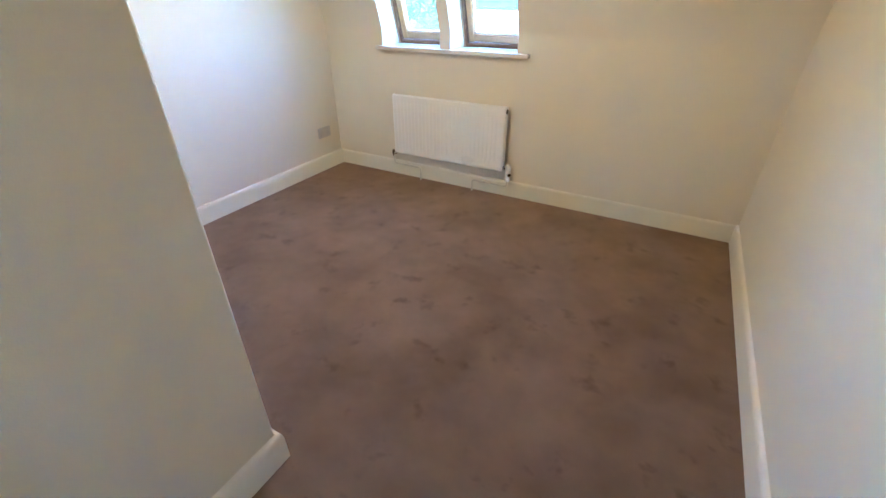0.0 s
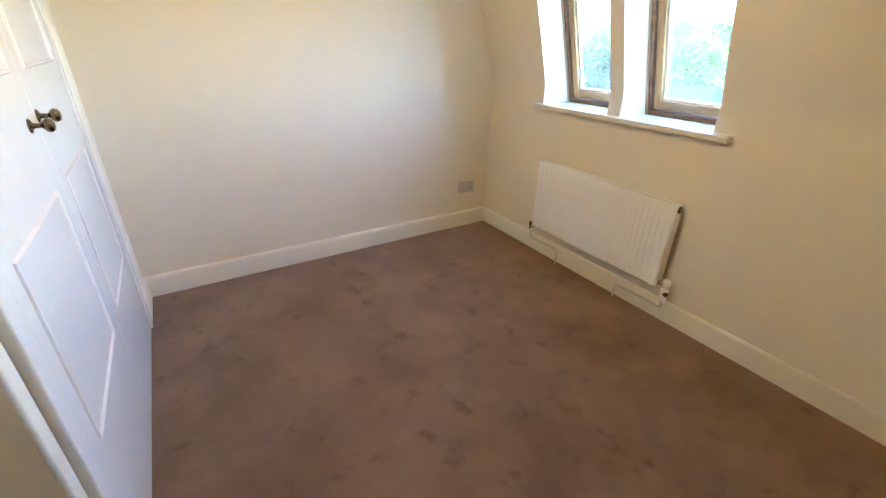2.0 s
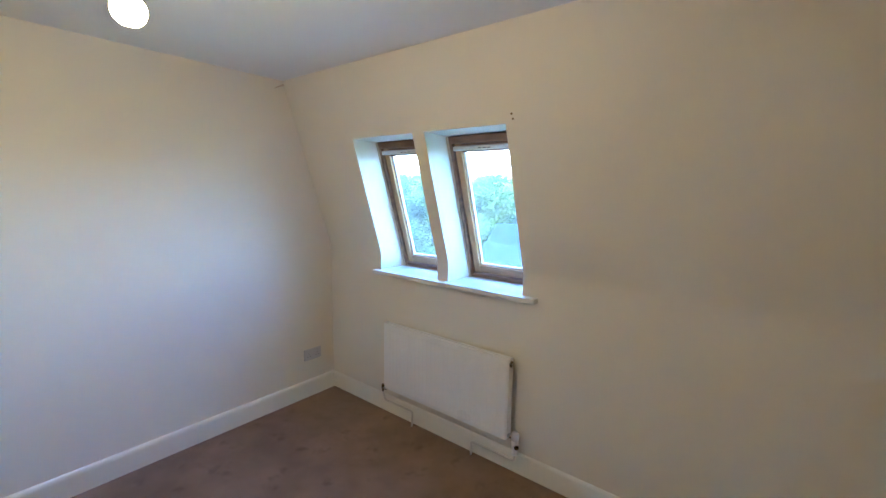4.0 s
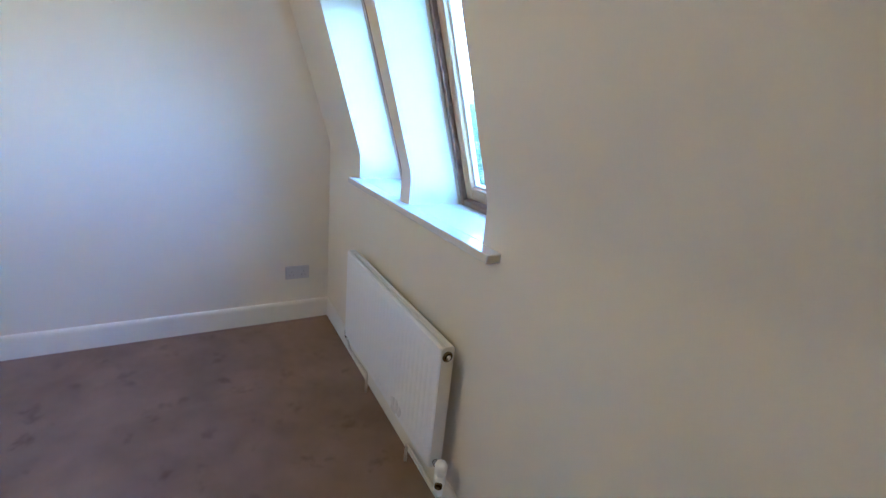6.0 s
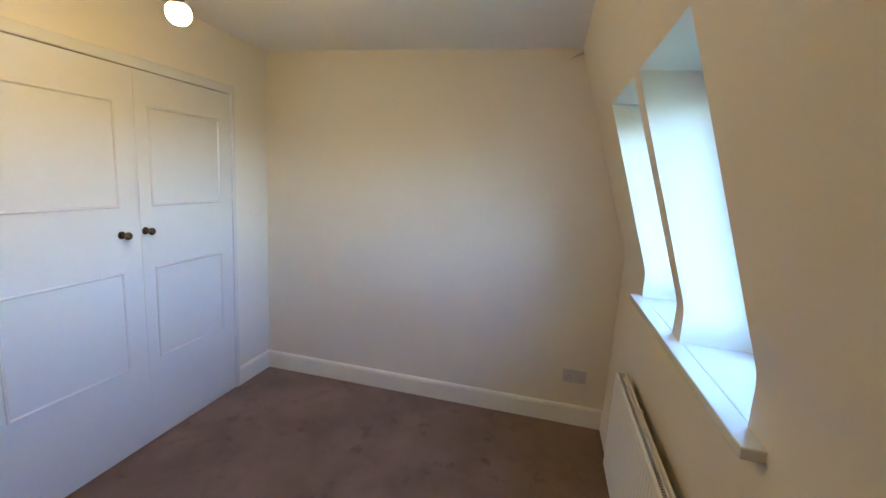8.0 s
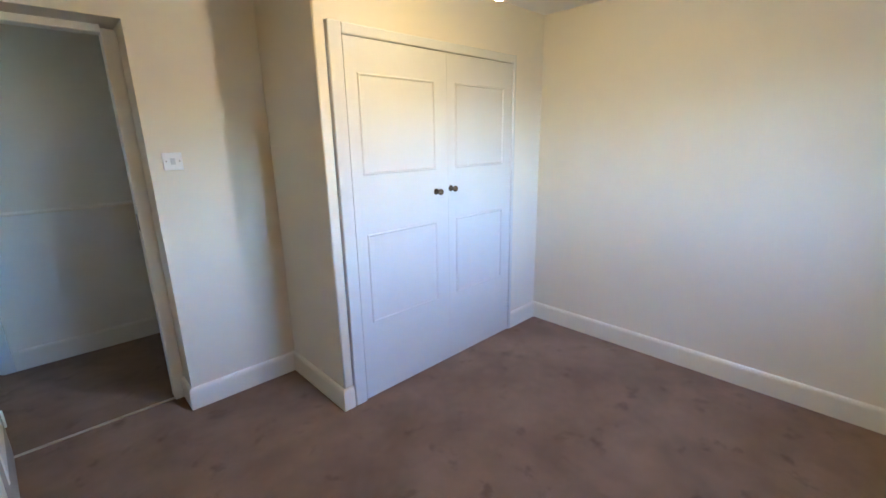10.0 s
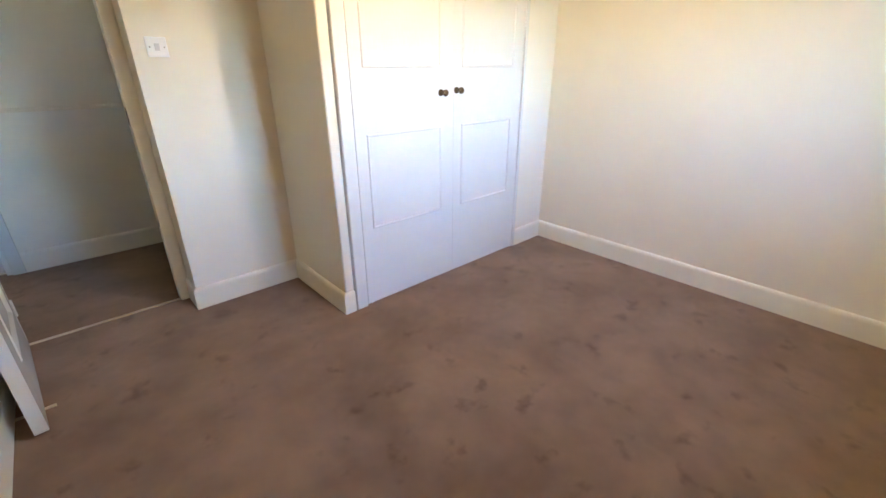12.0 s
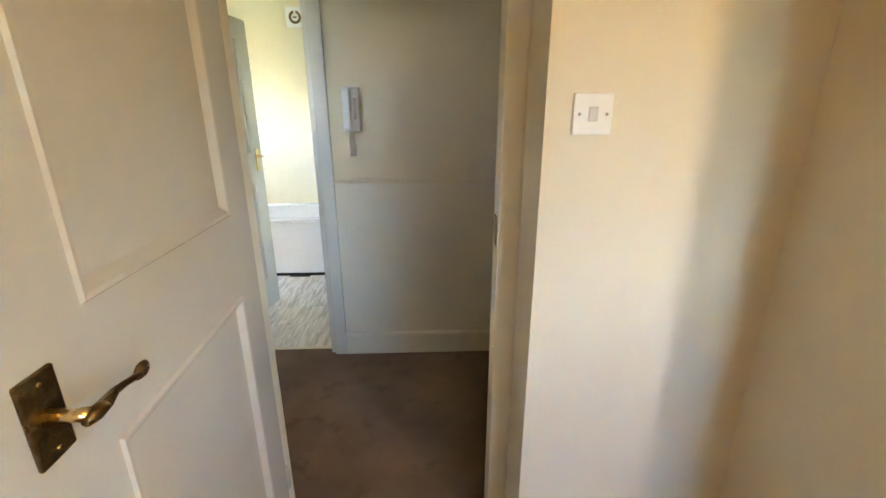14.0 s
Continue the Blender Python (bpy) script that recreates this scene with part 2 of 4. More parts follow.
def prism(bm, outline, axis, a, b):
    """An outline of two coordinates (the other two axes in order) extruded along an axis from a to b."""
    def at(p, s):
        q = list(p)
        q.insert("xyz".index(axis), s)
        return q
    lo, hi = [[bm.verts.new(at(p, s)) for p in outline] for s in (a, b)]
    n = len(outline)
    for i in range(n):
        bm.faces.new((lo[i], lo[(i + 1) % n], hi[(i + 1) % n], hi[i]))
    bm.faces.new(lo[::-1]), bm.faces.new(hi)
    bmesh.ops.recalc_face_normals(bm, faces=bm.faces[:])


def lathe(outline, turns=24):
    """Radius and height pairs turned about z."""
    bm = bmesh.new()
    rings = []
    for r, z in outline:
        rings.append([bm.verts.new((r * math.cos(2 * math.pi * k / turns), r * math.sin(2 * math.pi * k / turns), z)) for k in range(turns)])
    for a, b in zip(rings, rings[1:]):
        for k in range(turns):
            bm.faces.new((a[k], a[(k + 1) % turns], b[(k + 1) % turns], b[k]))
    bm.faces.new(rings[0][::-1]), bm.faces.new(rings[-1])
    bmesh.ops.recalc_face_normals(bm, faces=bm.faces[:])
    return bm


def tube(points, radius, sides=10):
    """A round bar along a line of points; radius is one number or one for each point."""
    bm = bmesh.new()
    pts = [Vector(p) for p in points]
    radii = radius if isinstance(radius, (list, tuple)) else [radius] * len(pts)
    rings = []
    side = None
    for i, p in enumerate(pts):
        d = (pts[min(i + 1, len(pts) - 1)] - pts[max(i - 1, 0)]).normalized()
        if side is None:
            side = d.orthogonal().normalized()
        side = (side - d * side.dot(d)).normalized()
        up = d.cross(side)
        rings.append([bm.verts.new(p + radii[i] * (math.cos(2 * math.pi * k / sides) * side + math.sin(2 * math.pi * k / sides) * up)) for k in range(sides)])
    for a, b in zip(rings, rings[1:]):
        for k in range(sides):
            bm.faces.new((a[k], a[(k + 1) % sides], b[(k + 1) % sides], b[k]))
    bm.faces.new(rings[0][::-1]), bm.faces.new(rings[-1])
    bmesh.ops.recalc_face_normals(bm, faces=bm.faces[:])
    return bm


def rounded(points, radius, steps=5):
    """A line of points with its corners rounded."""
    out = [Vector(points[0])]
    for a, b, c in zip(points, points[1:], points[2:]):
        a, b, c = Vector(a), Vector(b), Vector(c)
        p, q = b + (a - b).normalized() * radius, b + (c - b).normalized() * radius
        for k in range(steps + 1):
            t = k / steps
            out.append((1 - t) ** 2 * p + 2 * t * (1 - t) * b + t * t * q)
    return out + [Vector(points[-1])]


def mesh_object(name, bm, mat, smooth=False):
    me = bpy.data.meshes.new(name)
    bm.to_mesh(me)
    bm.free()
    me.materials.append(mat)
    if smooth:
        for p in me.polygons:
            p.use_smooth = True
    return new(name, me)


def part(name, bm, mat, parent, label="", smooth=False, m=None):
    ob = mesh_object(name, bm, mat, smooth)
    ob.parent = parent
    if m is not None:
        ob.matrix_local = m
    if label:
        tagged(ob, label)
    return ob


def thing(name, m, label, category, group="", kind=""):
    ob = new(name)
    ob.matrix_world = m
    ob.empty_display_size = 0.1
    return tagged(ob, label, category, group, kind)


def structure(name, bm, mat, label, category):
    return tagged(mesh_object(name, bm, mat), label, category, kind="structure")


# ---- plan: skirting faces lie on x = 0, y = 0, x = W, y = D (cupboard) and y = R (door wall) ----
W, D, XC, R, T = 3.199, -2.433, 1.818, -3.062, 0.018
H = 2.310
SLOPE_Z, SLOPE, FACE = 1.155, 0.323, 0.008
REVEALS = ((0.546, 1.056), (1.142, 1.652))
SILL_Z, HEAD_Z = 1.038, 1.907
OUT = 0.375
SOFT = 0.03
EDGE = 2.408
FRAME_Y0, FRAME_Y1 = -3.250, -3.335
HALL_Y = -4.395


def inner_y(z):
    """The inside face of the window wall: upright below, leaning in above a short bend."""
    if z < SLOPE_Z - SOFT:
        return FACE
    if z < SLOPE_Z + SOFT:
        return FACE - SLOPE * (z - SLOPE_Z + SOFT) ** 2 / (4 * SOFT)
    return FACE - SLOPE * (z - SLOPE_Z)


def outer_y(z):
    """The outside face: upright below the sill and parallel to the leaning inside above."""
    return T + 0.30 - SLOPE * (max(z, 0.93) - SLOPE_Z)


def wall_band(bm, x0, x1, z0, z1):
    """A length of the window wall between two heights."""
    zs = sorted({z0, z1, *[SLOPE_Z + SOFT * (k / 4 - 1) for k in range(9) if z0 < SLOPE_Z + SOFT * (k / 4 - 1) < z1]})
    outer = [(outer_y(z), z) for z in sorted({z0, z1, *[z for z in (0.93,) if z0 < z < z1]}, reverse=True)]
    prism(bm, [(inner_y(z), z) for z in zs] + outer, "x", x0, x1)


bm = bmesh.new()
wall_band(bm, -0.14, REVEALS[0][0], 0, H)
wall_band(bm, REVEALS[0][1], REVEALS[1][0], SILL_Z - 0.03, H)
wall_band(bm, REVEALS[1][1], W + 0.14, 0, H)
wall_band(bm, REVEALS[0][0], REVEALS[1][1], 0, SILL_Z - 0.03)
for a, b in REVEALS:
    wall_band(bm, a, b, HEAD_Z, H)
wall_n = structure("wall_north", bm, CREAM, "cream painted window wall leaning inward above the sill", "wall")

structure("wall_west", boxes(((-0.14, 0.017, 0), (-T, -2.90, H))), CREAM, "cream painted plaster wall beside the cupboard", "wall")
structure("wall_east", boxes(((W + T, 0.017, 0), (W + 0.14, FRAME_Y1, H))), CREAM, "cream painted plaster wall behind the open door", "wall")

# cupboard front with its door opening, and the cupboard's side
CX0, CX1, CZ = 0.321, 1.736, 2.005
structure("wall_cupboard", boxes(((-T, D - T, 0), (CX0, D - 0.10, H)), ((CX0, D - T, CZ), (CX1 + 0.010, D - 0.10, H))),
          CREAM, "cream painted cupboard wall with double door opening", "wall")
bm = bmesh.new()
cx, cy, cr = XC - T, D - T, 0.010
bend = [(cx - cr + cr * math.sin(a), cy - cr + cr * math.cos(a)) for a in [math.pi / 2 * k / 8 for k in range(9)]]
prism(bm, [(CX1 + 0.010, D - 0.10), (CX1 + 0.010, cy)] + bend + [(cx, R - T), (cx - 0.092, R - T), (cx - 0.092, D - 0.10)], "z", 0, H)
for f in bm.faces:
    f.smooth = len(f.verts) == 4 and f.calc_area() < 0.02
structure("wall_cupboard_side", bm, CREAM, "cream painted cupboard side with rounded corner", "wall")
structure("wall_south", boxes(((-0.14, R - T, 0), (EDGE, FRAME_Y1, H)), ((EDGE, R - T, 2.02), (W + T, FRAME_Y1, H))),
          CREAM, "cream painted door wall with light switch", "wall")
structure("ceiling", boxes(((-0.14, OUT, H), (W + 0.14, FRAME_Y1, H + 0.12))), CEILING, "flat white painted ceiling", "ceiling")
structure("floor", boxes(((-0.14, OUT, -0.12), (W + 0.14, FRAME_Y1 + 0.055, 0))), CARPET, "brown cut-pile carpet with brushed marks", "carpet")


# ---- skirting boards ----
def skirting(name, a, b, inward, ends=(0, 0), height=0.130, mat=SKIRT):
    """A board from a to b on the plan; its face lies on that line and inward points into the room. ends: 1 mitred in a corner, -1 round one."""
    a, b, i = Vector((*a, 0)), Vector((*b, 0)), Vector((*inward, 0))
    along = (b - a).normalized()
    out = [(0, 0), (0, height - 0.024), (0.0015, height - 0.014), (0.005, height - 0.006), (0.010, height - 0.002), (T, height), (T, 0)]
    bm = bmesh.new()
    rings = [[bm.verts.new(p - i * d + s * along * m * d + Vector((0, 0, z))) for d, z in out] for p, m, s in ((a, ends[0], -1), (b, ends[1], 1))]
    n = len(out)
    for k in range(n):
        bm.faces.new((rings[0][k], rings[0][(k + 1) % n], rings[1][(k + 1) % n], rings[1][k]))
    bm.faces.new(rings[0][::-1]), bm.faces.new(rings[1])
    bmesh.ops.recalc_face_normals(bm, faces=bm.faces[:])
    return structure(name, bm, mat, "glossy cream skirting board with rounded top", "skirting board")


skirting("baseboard_1", (0, 0), (0, D), (1, 0), (1, 1))
skirting("baseboard_2", (0, 0), (W, 0), (0, -1), (1, 1))
skirting("baseboard_3", (W, 0), (W, R), (-1, 0), (1, 0))
skirting("baseboard_4", (0, D), (CX0, D), (0, 1), (1, 0))
skirting("baseboard_5", (CX1 + 0.012, D), (XC, D), (0, 1), (0, -1))
skirting("baseboard_6", (XC, D), (XC, R), (1, 0), (-1, 1))
skirting("baseboard_7", (XC, R), (EDGE + T, R), (0, 1), (1, -1))
skirting("baseboard_8", (EDGE + T, R), (EDGE + T, FRAME_Y0), (1, 0), (-1, 0))


# ---- windows ----
sill = structure("window_sill", boxes(((0.506, -0.040, SILL_Z - 0.028), (1.744, T, SILL_Z)), ((0.547, T - 0.001, SILL_Z - 0.028), (1.055, 0.29, SILL_Z)),
                                      ((1.143, T - 0.001, SILL_Z - 0.028), (1.651, 0.29, SILL_Z)), bevel=0.004),
                 GLOSS, "white glossy painted window sill board", "window sill")


def roof_window(name, x0, x1):
    """A pine pivot window lying parallel to the leaning wall, in local x across, y up the slope, z outward."""
    up = Vector((0, -SLOPE, 1)).normalized()
    outward = Vector((0, 1, SLOPE)).normalized()
    base = Vector((x0, 0.253, 1.029))
    m = Matrix.Translation(base) @ Matrix(((1, up.x, -outward.x, 0), (0, up.y, -outward.y, 0), (0, up.z, -outward.z, 0), (0, 0, 0, 1)))
    w, h = x1 - x0, 0.921
    win = thing(name, m, "brown pine pivot window with white vent bar", "window", kind="structure")

    def bar(n, a, b, mat, label="", bevel=0.004):
        return part(n, boxes((a, b), bevel=bevel), mat, win, label)

    f = 0.030
    bar("frame_side", (0.010, 0, -0.06), (f, h, 0.006), PINE_DARK, "dark brown pine frame")
    bar("frame_side", (w - f, 0, -0.06), (w - 0.010, h, 0.006), PINE_DARK)
    bar("lining", (0, 0, -0.06), (0.0095, h, 0.012), PINE_PALE, "pale pine edge of the frame", 0.002)
    bar("lining", (w - 0.0095, 0, -0.06), (w, h, 0.012), PINE_PALE, "", 0.002)
    bar("frame_bottom", (f, 0, -0.06), (w - f, 0.036, 0.004), PINE_DARK, "dark pine bottom rail")
    bar("frame_top", (f, h - 0.045, -0.06), (w - f, h, 0.012), PINE_DARK, "dark pine top rail")
    s0, s1, g = f + 0.004, w - f - 0.004, 0.045
    bar("sash_side", (s0, 0.040, -0.055), (s0 + g, h - 0.050, -0.012), PINE)
    bar("sash_side", (s1 - g, 0.040, -0.055), (s1, h - 0.050, -0.012), PINE)
    bar("sash_bottom", (s0 + g, 0.040, -0.055), (s1 - g, 0.090, -0.014), PINE_CROSS)
    bar("sash_top", (s0 + g, h - 0.102, -0.055), (s1 - g, h - 0.050, -0.014), PINE_DARK)
    vent = bar("vent_bar", (s0 + 0.004, h - 0.086, -0.012), (s1 - 0.004, h - 0.060, 0.014), ROCKER, "white plastic vent bar with dark slots", 0.006)
    for k in range(-5, 6):
        c = w / 2 + k * 0.030
        part("slot", boxes(((c - 0.010, h - 0.0755, 0.0135), (c + 0.010, h - 0.0705, 0.0152))), DARK if abs(k) < 2 else GREYPLATE, vent)
    bar("gasket", (s0 + g, 0.090, -0.050), (s0 + g + 0.012, h - 0.102, -0.030), PLASTIC, "pale glazing gasket", 0.002)
    bar("gasket", (s1 - g - 0.012, 0.090, -0.050), (s1 - g, h - 0.102, -0.030), PLASTIC, "", 0.002)
    bar("gasket", (s0 + g + 0.012, 0.090, -0.050), (s1 - g - 0.012, 0.100, -0.030), PLASTIC, "", 0.002)
    pane = bar("pane", (s0 + g + 0.004, 0.092, -0.046), (s1 - g - 0.004, h - 0.100, -0.040), GLASS, "clear window glass", 0)
    pane.visible_shadow = False
    return win


roof_window("window_1", *REVEALS[0])
roof_window("window_2", *REVEALS[1])


# ---- cupboard: casing and two panelled doors ----
cas = structure("door_casing", boxes(((1.669, D - 0.09, 0), (1.741, D + 0.004, CZ)), ((CX0 + 0.001, D - 0.09, 0), (0.350, D + 0.004, CZ)),
                                     ((0.350, D - 0.09, 1.953), (1.669, D + 0.003, CZ - 0.001)), bevel=0.007, segments=4),
                GLOSS, "white gloss painted cupboard door casing", "door casing")
# dark-coloured sheet behind the doors stands in for the shade in their gaps
structure("gap_shade_backing", boxes(((0.352, D - 0.09, 0), (1.667, D - 0.055, 1.951))), DARK, "dark backing standing in for shade inside the closed cupboard", "cupboard")


def knob(parent, m):
    k = part("knob", lathe([(0.010, 0.0), (0.010, 0.006), (0.007, 0.010), (0.007, 0.026), (0.013, 0.030), (0.0185, 0.036), (0.0195, 0.043), (0.016, 0.050), (0.008, 0.054)]),
             KNOB, parent, "dark bronze turned door knob", True, m)
    part("rose", lathe([(0.019, 0.0), (0.019, 0.003), (0.013, 0.006)]), KNOB, k, "", True)
    return k


def bead(parent, x0, x1, z0, z1, w=0.014, d=0.007):
    """A thin mitred bead laid on a door's face as a frame, in the door's own x and z; the face is y = 0."""
    bm = bmesh.new()
    rings = []
    for inset, y in ((0, 0), (0.003, d * 0.8), (w * 0.5, d), (w - 0.003, d * 0.6), (w, 0)):
        rings.append([bm.verts.new(p) for p in ((x0 + inset, y, z0 + inset), (x1 - inset, y, z0 + inset), (x1 - inset, y, z1 - inset), (x0 + inset, y, z1 - inset))])
    for a, b in zip(rings, rings[1:]):
        for k in range(4):
            bm.faces.new((a[k], a[(k + 1) % 4], b[(k + 1) % 4], b[k]))
    bmesh.ops.recalc_face_normals(bm, faces=bm.faces[:])
    return part("panel_bead", bm, GLOSS, parent)


def cupboard_door(x0, x1, panel, knob_x, knob_z, z0=0.008, z1=1.949):
    d = thing("cupboard_door", pose(x0, D - 0.004, 0), "closed white gloss cupboard door with beaded panels", "cupboard door", "pair of cupboard doors")
    part("leaf", boxes(((0, -0.038, z0), (x1 - x0, 0, z1)), bevel=0.0012), GLOSS, d)
    for za, zb in ((0.466, 0.978), (1.292, 1.790)):
        bead(d, panel[0] - x0, panel[1] - x0, za, zb)
    knob(d, pose(knob_x - x0, 0, knob_z, -90))
    return d


cupboard_door(0.354, 0.9847, (0.450, 0.919), 0.962, 1.170)
cupboard_door(0.9855, 1.6635, (1.084, 1.596), 1.086, 1.161)


# ---- room door, its frame and threshold ----
structure("door_frame", boxes(((EDGE + 0.006, FRAME_Y0, 0), (2.470, FRAME_Y1, 2.00)), ((3.160, FRAME_Y0, 0), (W + T - 0.001, FRAME_Y1, 2.00)),
                              ((2.470, FRAME_Y0, 1.985), (3.160, FRAME_Y1, 2.019)), bevel=0.003),
          SKIRT, "white gloss painted door frame of the bedroom", "door frame")
structure("frame_packing", boxes(((EDGE + 0.0005, FRAME_Y0 - 0.004, 0.145), (EDGE + 0.0075, FRAME_Y1 + 0.002, 1.99))), SKIRT, "painted filler beside the door frame", "door frame")
structure("strike_plate", boxes(((2.4695, -3.312, 1.02), (2.4715, -3.276, 1.11)), bevel=0.0005), BRASS, "small brass strike plate in the door frame", "strike plate")
tagged(mesh_object("threshold_strip", boxes(((2.471, -3.286, 0.0), (3.159, -3.266, 0.006)), bevel=0.0025), STRIP), "thin pale brass carpet strip across the doorway", "threshold strip")
tagged(mesh_object("carpet_strip", boxes(((3.07, -2.652, 0.0), (W, -2.634, 0.005)), bevel=0.002), STRIP), "short pale metal carpet strip behind the door", "threshold strip")


def panel_door(name, m, length, height, panels, label, leaf_mat=GLOSS, thick=0.044):
    """Local x runs from the hinge to the free edge, y = 0 is the face with the beads (y grows towards the viewer)."""
    d = thing(name, m, label, "door")
    bm = bmesh.new()
    xs = sorted({0.0, length, *[v for p in panels for v in p[:2]]})
    zs = sorted({0.012, height, *[v for p in panels for v in p[2:]]})
    for i in range(len(xs) - 1):
        for k in range(len(zs) - 1):
            cx, cz = (xs[i] + xs[i + 1]) / 2, (zs[k] + zs[k + 1]) / 2
            deep = any(p[0] < cx < p[1] and p[2] < cz < p[3] for p in panels)
            quad_box(bm, (xs[i], -thick + (0.010 if deep else 0), zs[k]), (xs[i + 1], -0.010 if deep else 0, zs[k + 1]))
    part("leaf", bm, leaf_mat, d)
    for x0, x1, z0, z1 in panels:
        for w, y0, y1, y2 in ((0.024, 0.0, 0.004, -0.010),):
            b = bmesh.new()
            rings = []
            for inset, y in ((-0.004, 0.0), (0.0, 0.005), (0.008, 0.004), (0.018, -0.005), (w, -0.0095)):
                rings.append([b.verts.new(p) for p in ((x0 + inset, y, z0 + inset), (x1 - inset, y, z0 + inset), (x1 - inset, y, z1 - inset), (x0 + inset, y, z1 - inset))])
            for p, q in zip(rings, rings[1:]):
                for k in range(4):
                    b.faces.new((p[k], p[(k + 1) % 4], q[(k + 1) % 4], q[k]))
            bmesh.ops.recalc_face_normals(b, faces=b.faces[:])
            part("panel_moulding", b, leaf_mat, d)
    return d


def lever(parent, x, z, side=1, thick=0.044):
    """A lever handle on a square plate; the lever points to the hinge and curls up at its tip."""
    y0 = 0 if side > 0 else -thick
    plate = part("handle_plate", boxes(((x - 0.026, y0, z - 0.055), (x + 0.026, y0 + side * 0.007, z + 0.055)), bevel=0.003), BRASS, parent, "antique brass backplate")
    part("handle_neck", tube([(x, y0 + side * 0.006, z), (x, y0 + side * 0.030, z), (x, y0 + side * 0.050, z)], [0.012, 0.008, 0.009]), BRIGHT, plate, "", True)
    y = y0 + side * 0.050
    pts = [(x + 0.009, y, z - 0.004), (x - 0.006, y, z - 0.004), (x - 0.022, y + side * 0.003, z - 0.001), (x - 0.036, y + side * 0.004, z + 0.003),
           (x - 0.054, y + side * 0.004, z + 0.001), (x - 0.072, y + side * 0.004, z - 0.003), (x - 0.082, y + side * 0.004, z - 0.004)]
    bar = part("lever", tube(pts, [0.006, 0.0095, 0.008, 0.0055, 0.0045, 0.0045, 0.005], 12), BRASS, plate, "curved antique brass lever", True)
    paddle = lathe([(0.003, -0.004), (0.010, -0.0035), (0.0125, 0.0), (0.010, 0.0035), (0.003, 0.004)], 20)
    bmesh.ops.scale(paddle, vec=(1.35, 0.9, 1.0), verts=paddle.verts[:])
    bmesh.ops.transform(paddle, matrix=pose(x - 0.092, y + side * 0.004, z - 0.003, 90, 8, 0), verts=paddle.verts[:])
    both = bmesh.new()
    tmp = bpy.data.meshes.new("paddle")
    paddle.to_mesh(tmp)
    paddle.free()
    both.from_mesh(bar.data)
    both.from_mesh(tmp)
    both.to_mesh(bar.data)
    both.free()
    for p in bar.data.polygons:
        p.use_smooth = True
    bpy.data.meshes.remove(tmp)
    part("screw", lathe([(0.004, 0), (0.003, 0.0015)], 10), BRIGHT, plate, "", True, pose(x, y0 + side * 0.0068, z + 0.042, -90 * side))
    part("screw", lathe([(0.004, 0), (0.003, 0.0015)], 10), BRIGHT, plate, "", True, pose(x, y0 + side * 0.0068, z - 0.042, -90 * side))
    return plate


# local x runs along the leaf from the hinge, local y points away from the wall
LEAF_TURN = math.degrees(math.atan2(0.80, -0.058))
room_door = panel_door("room_door", pose(3.152, -3.266, 0, 0, 0, LEAF_TURN), 0.795, 1.975,
                       ((0.135, 0.630, 0.250, 0.940), (0.135, 0.630, 1.155, 1.850)), "open white gloss two-panel door with brass lever")
lever(room_door, 0.728, 1.058)
lever(room_door, 0.728, 1.058, -1)
part("latch_plate", boxes(((0.7945, -0.035, 1.026), (0.7968, -0.009, 1.106)), bevel=0.001), BRASS, room_door, "antique brass latch plate")
part("latch_bolt", boxes(((0.796, -0.028, 1.056), (0.803, -0.015, 1.076)), bevel=0.002), BRIGHT, room_door)
for hz in (0.22, 1.75):
    part("hinge", tube([(0.0, 0.004, hz - 0.045), (0.0, 0.004, hz + 0.045)], 0.006), GLOSS, room_door, "", True)


# ---- radiator ----
RX0, RX1, RZ0, RZ1, RY = 0.668, 1.637, 0.222, 0.697, -0.084
rad = thing("radiator", pose(0, 0, 0), "white steel panel radiator with vertical flutes below the windows", "radiator")


def fluted(x0, x1, z0, z1, y, step=0.0333):
    """A pressed sheet with upright flutes between plain top and bottom bands."""
    bm = bmesh.new()
    n = int((x1 - x0 - 0.04) / step)
    start = x0 + (x1 - x0 - n * step) / 2
    cols = [(x0, 0.012), (x0 + 0.006, 0.002), (x0 + 0.012, 0.0)]
    for k in range(n):
        a = start + k * step
        cols += [(a + 0.002, 0.0), (a + 0.010, 1.0), (a + step - 0.010, 1.0), (a + step - 0.002, 0.0)]
    cols += [(x1 - 0.012, 0.0), (x1 - 0.006, 0.002), (x1, 0.012)]
    rows = [(z0, 0.010, 0), (z0 + 0.006, 0.001, 0), (z0 + 0.030, 0, 0), (z0 + 0.048, 0, 1), (z1 - 0.048, 0, 1), (z1 - 0.030, 0, 0), (z1 - 0.006, 0.001, 0), (z1, 0.010, 0)]
    grid = []
    for z, off, deep in rows:
        grid.append([bm.verts.new((x, y + off + (0.0026 * d * deep if d == 1.0 else d if d < 1 else 0), z)) for x, d in cols])
    for a, b in zip(grid, grid[1:]):
        for k in range(len(cols) - 1):
            bm.faces.new((a[k], a[k + 1], b[k + 1], b[k]))
    bmesh.ops.recalc_face_normals(bm, faces=bm.faces[:])
    bmesh.ops.solidify(bm, geom=bm.faces[:], thickness=0.002)
    return bm


part("front_panel", fluted(RX0, RX1, RZ0, RZ1, RY), ENAMEL, rad, "fluted white front panel")
part("back_panel", boxes(((RX0 + 0.004, -0.044, RZ0 + 0.004), (RX1 - 0.004, -0.035, RZ1 - 0.002)), bevel=0.004), ENAMEL, rad)


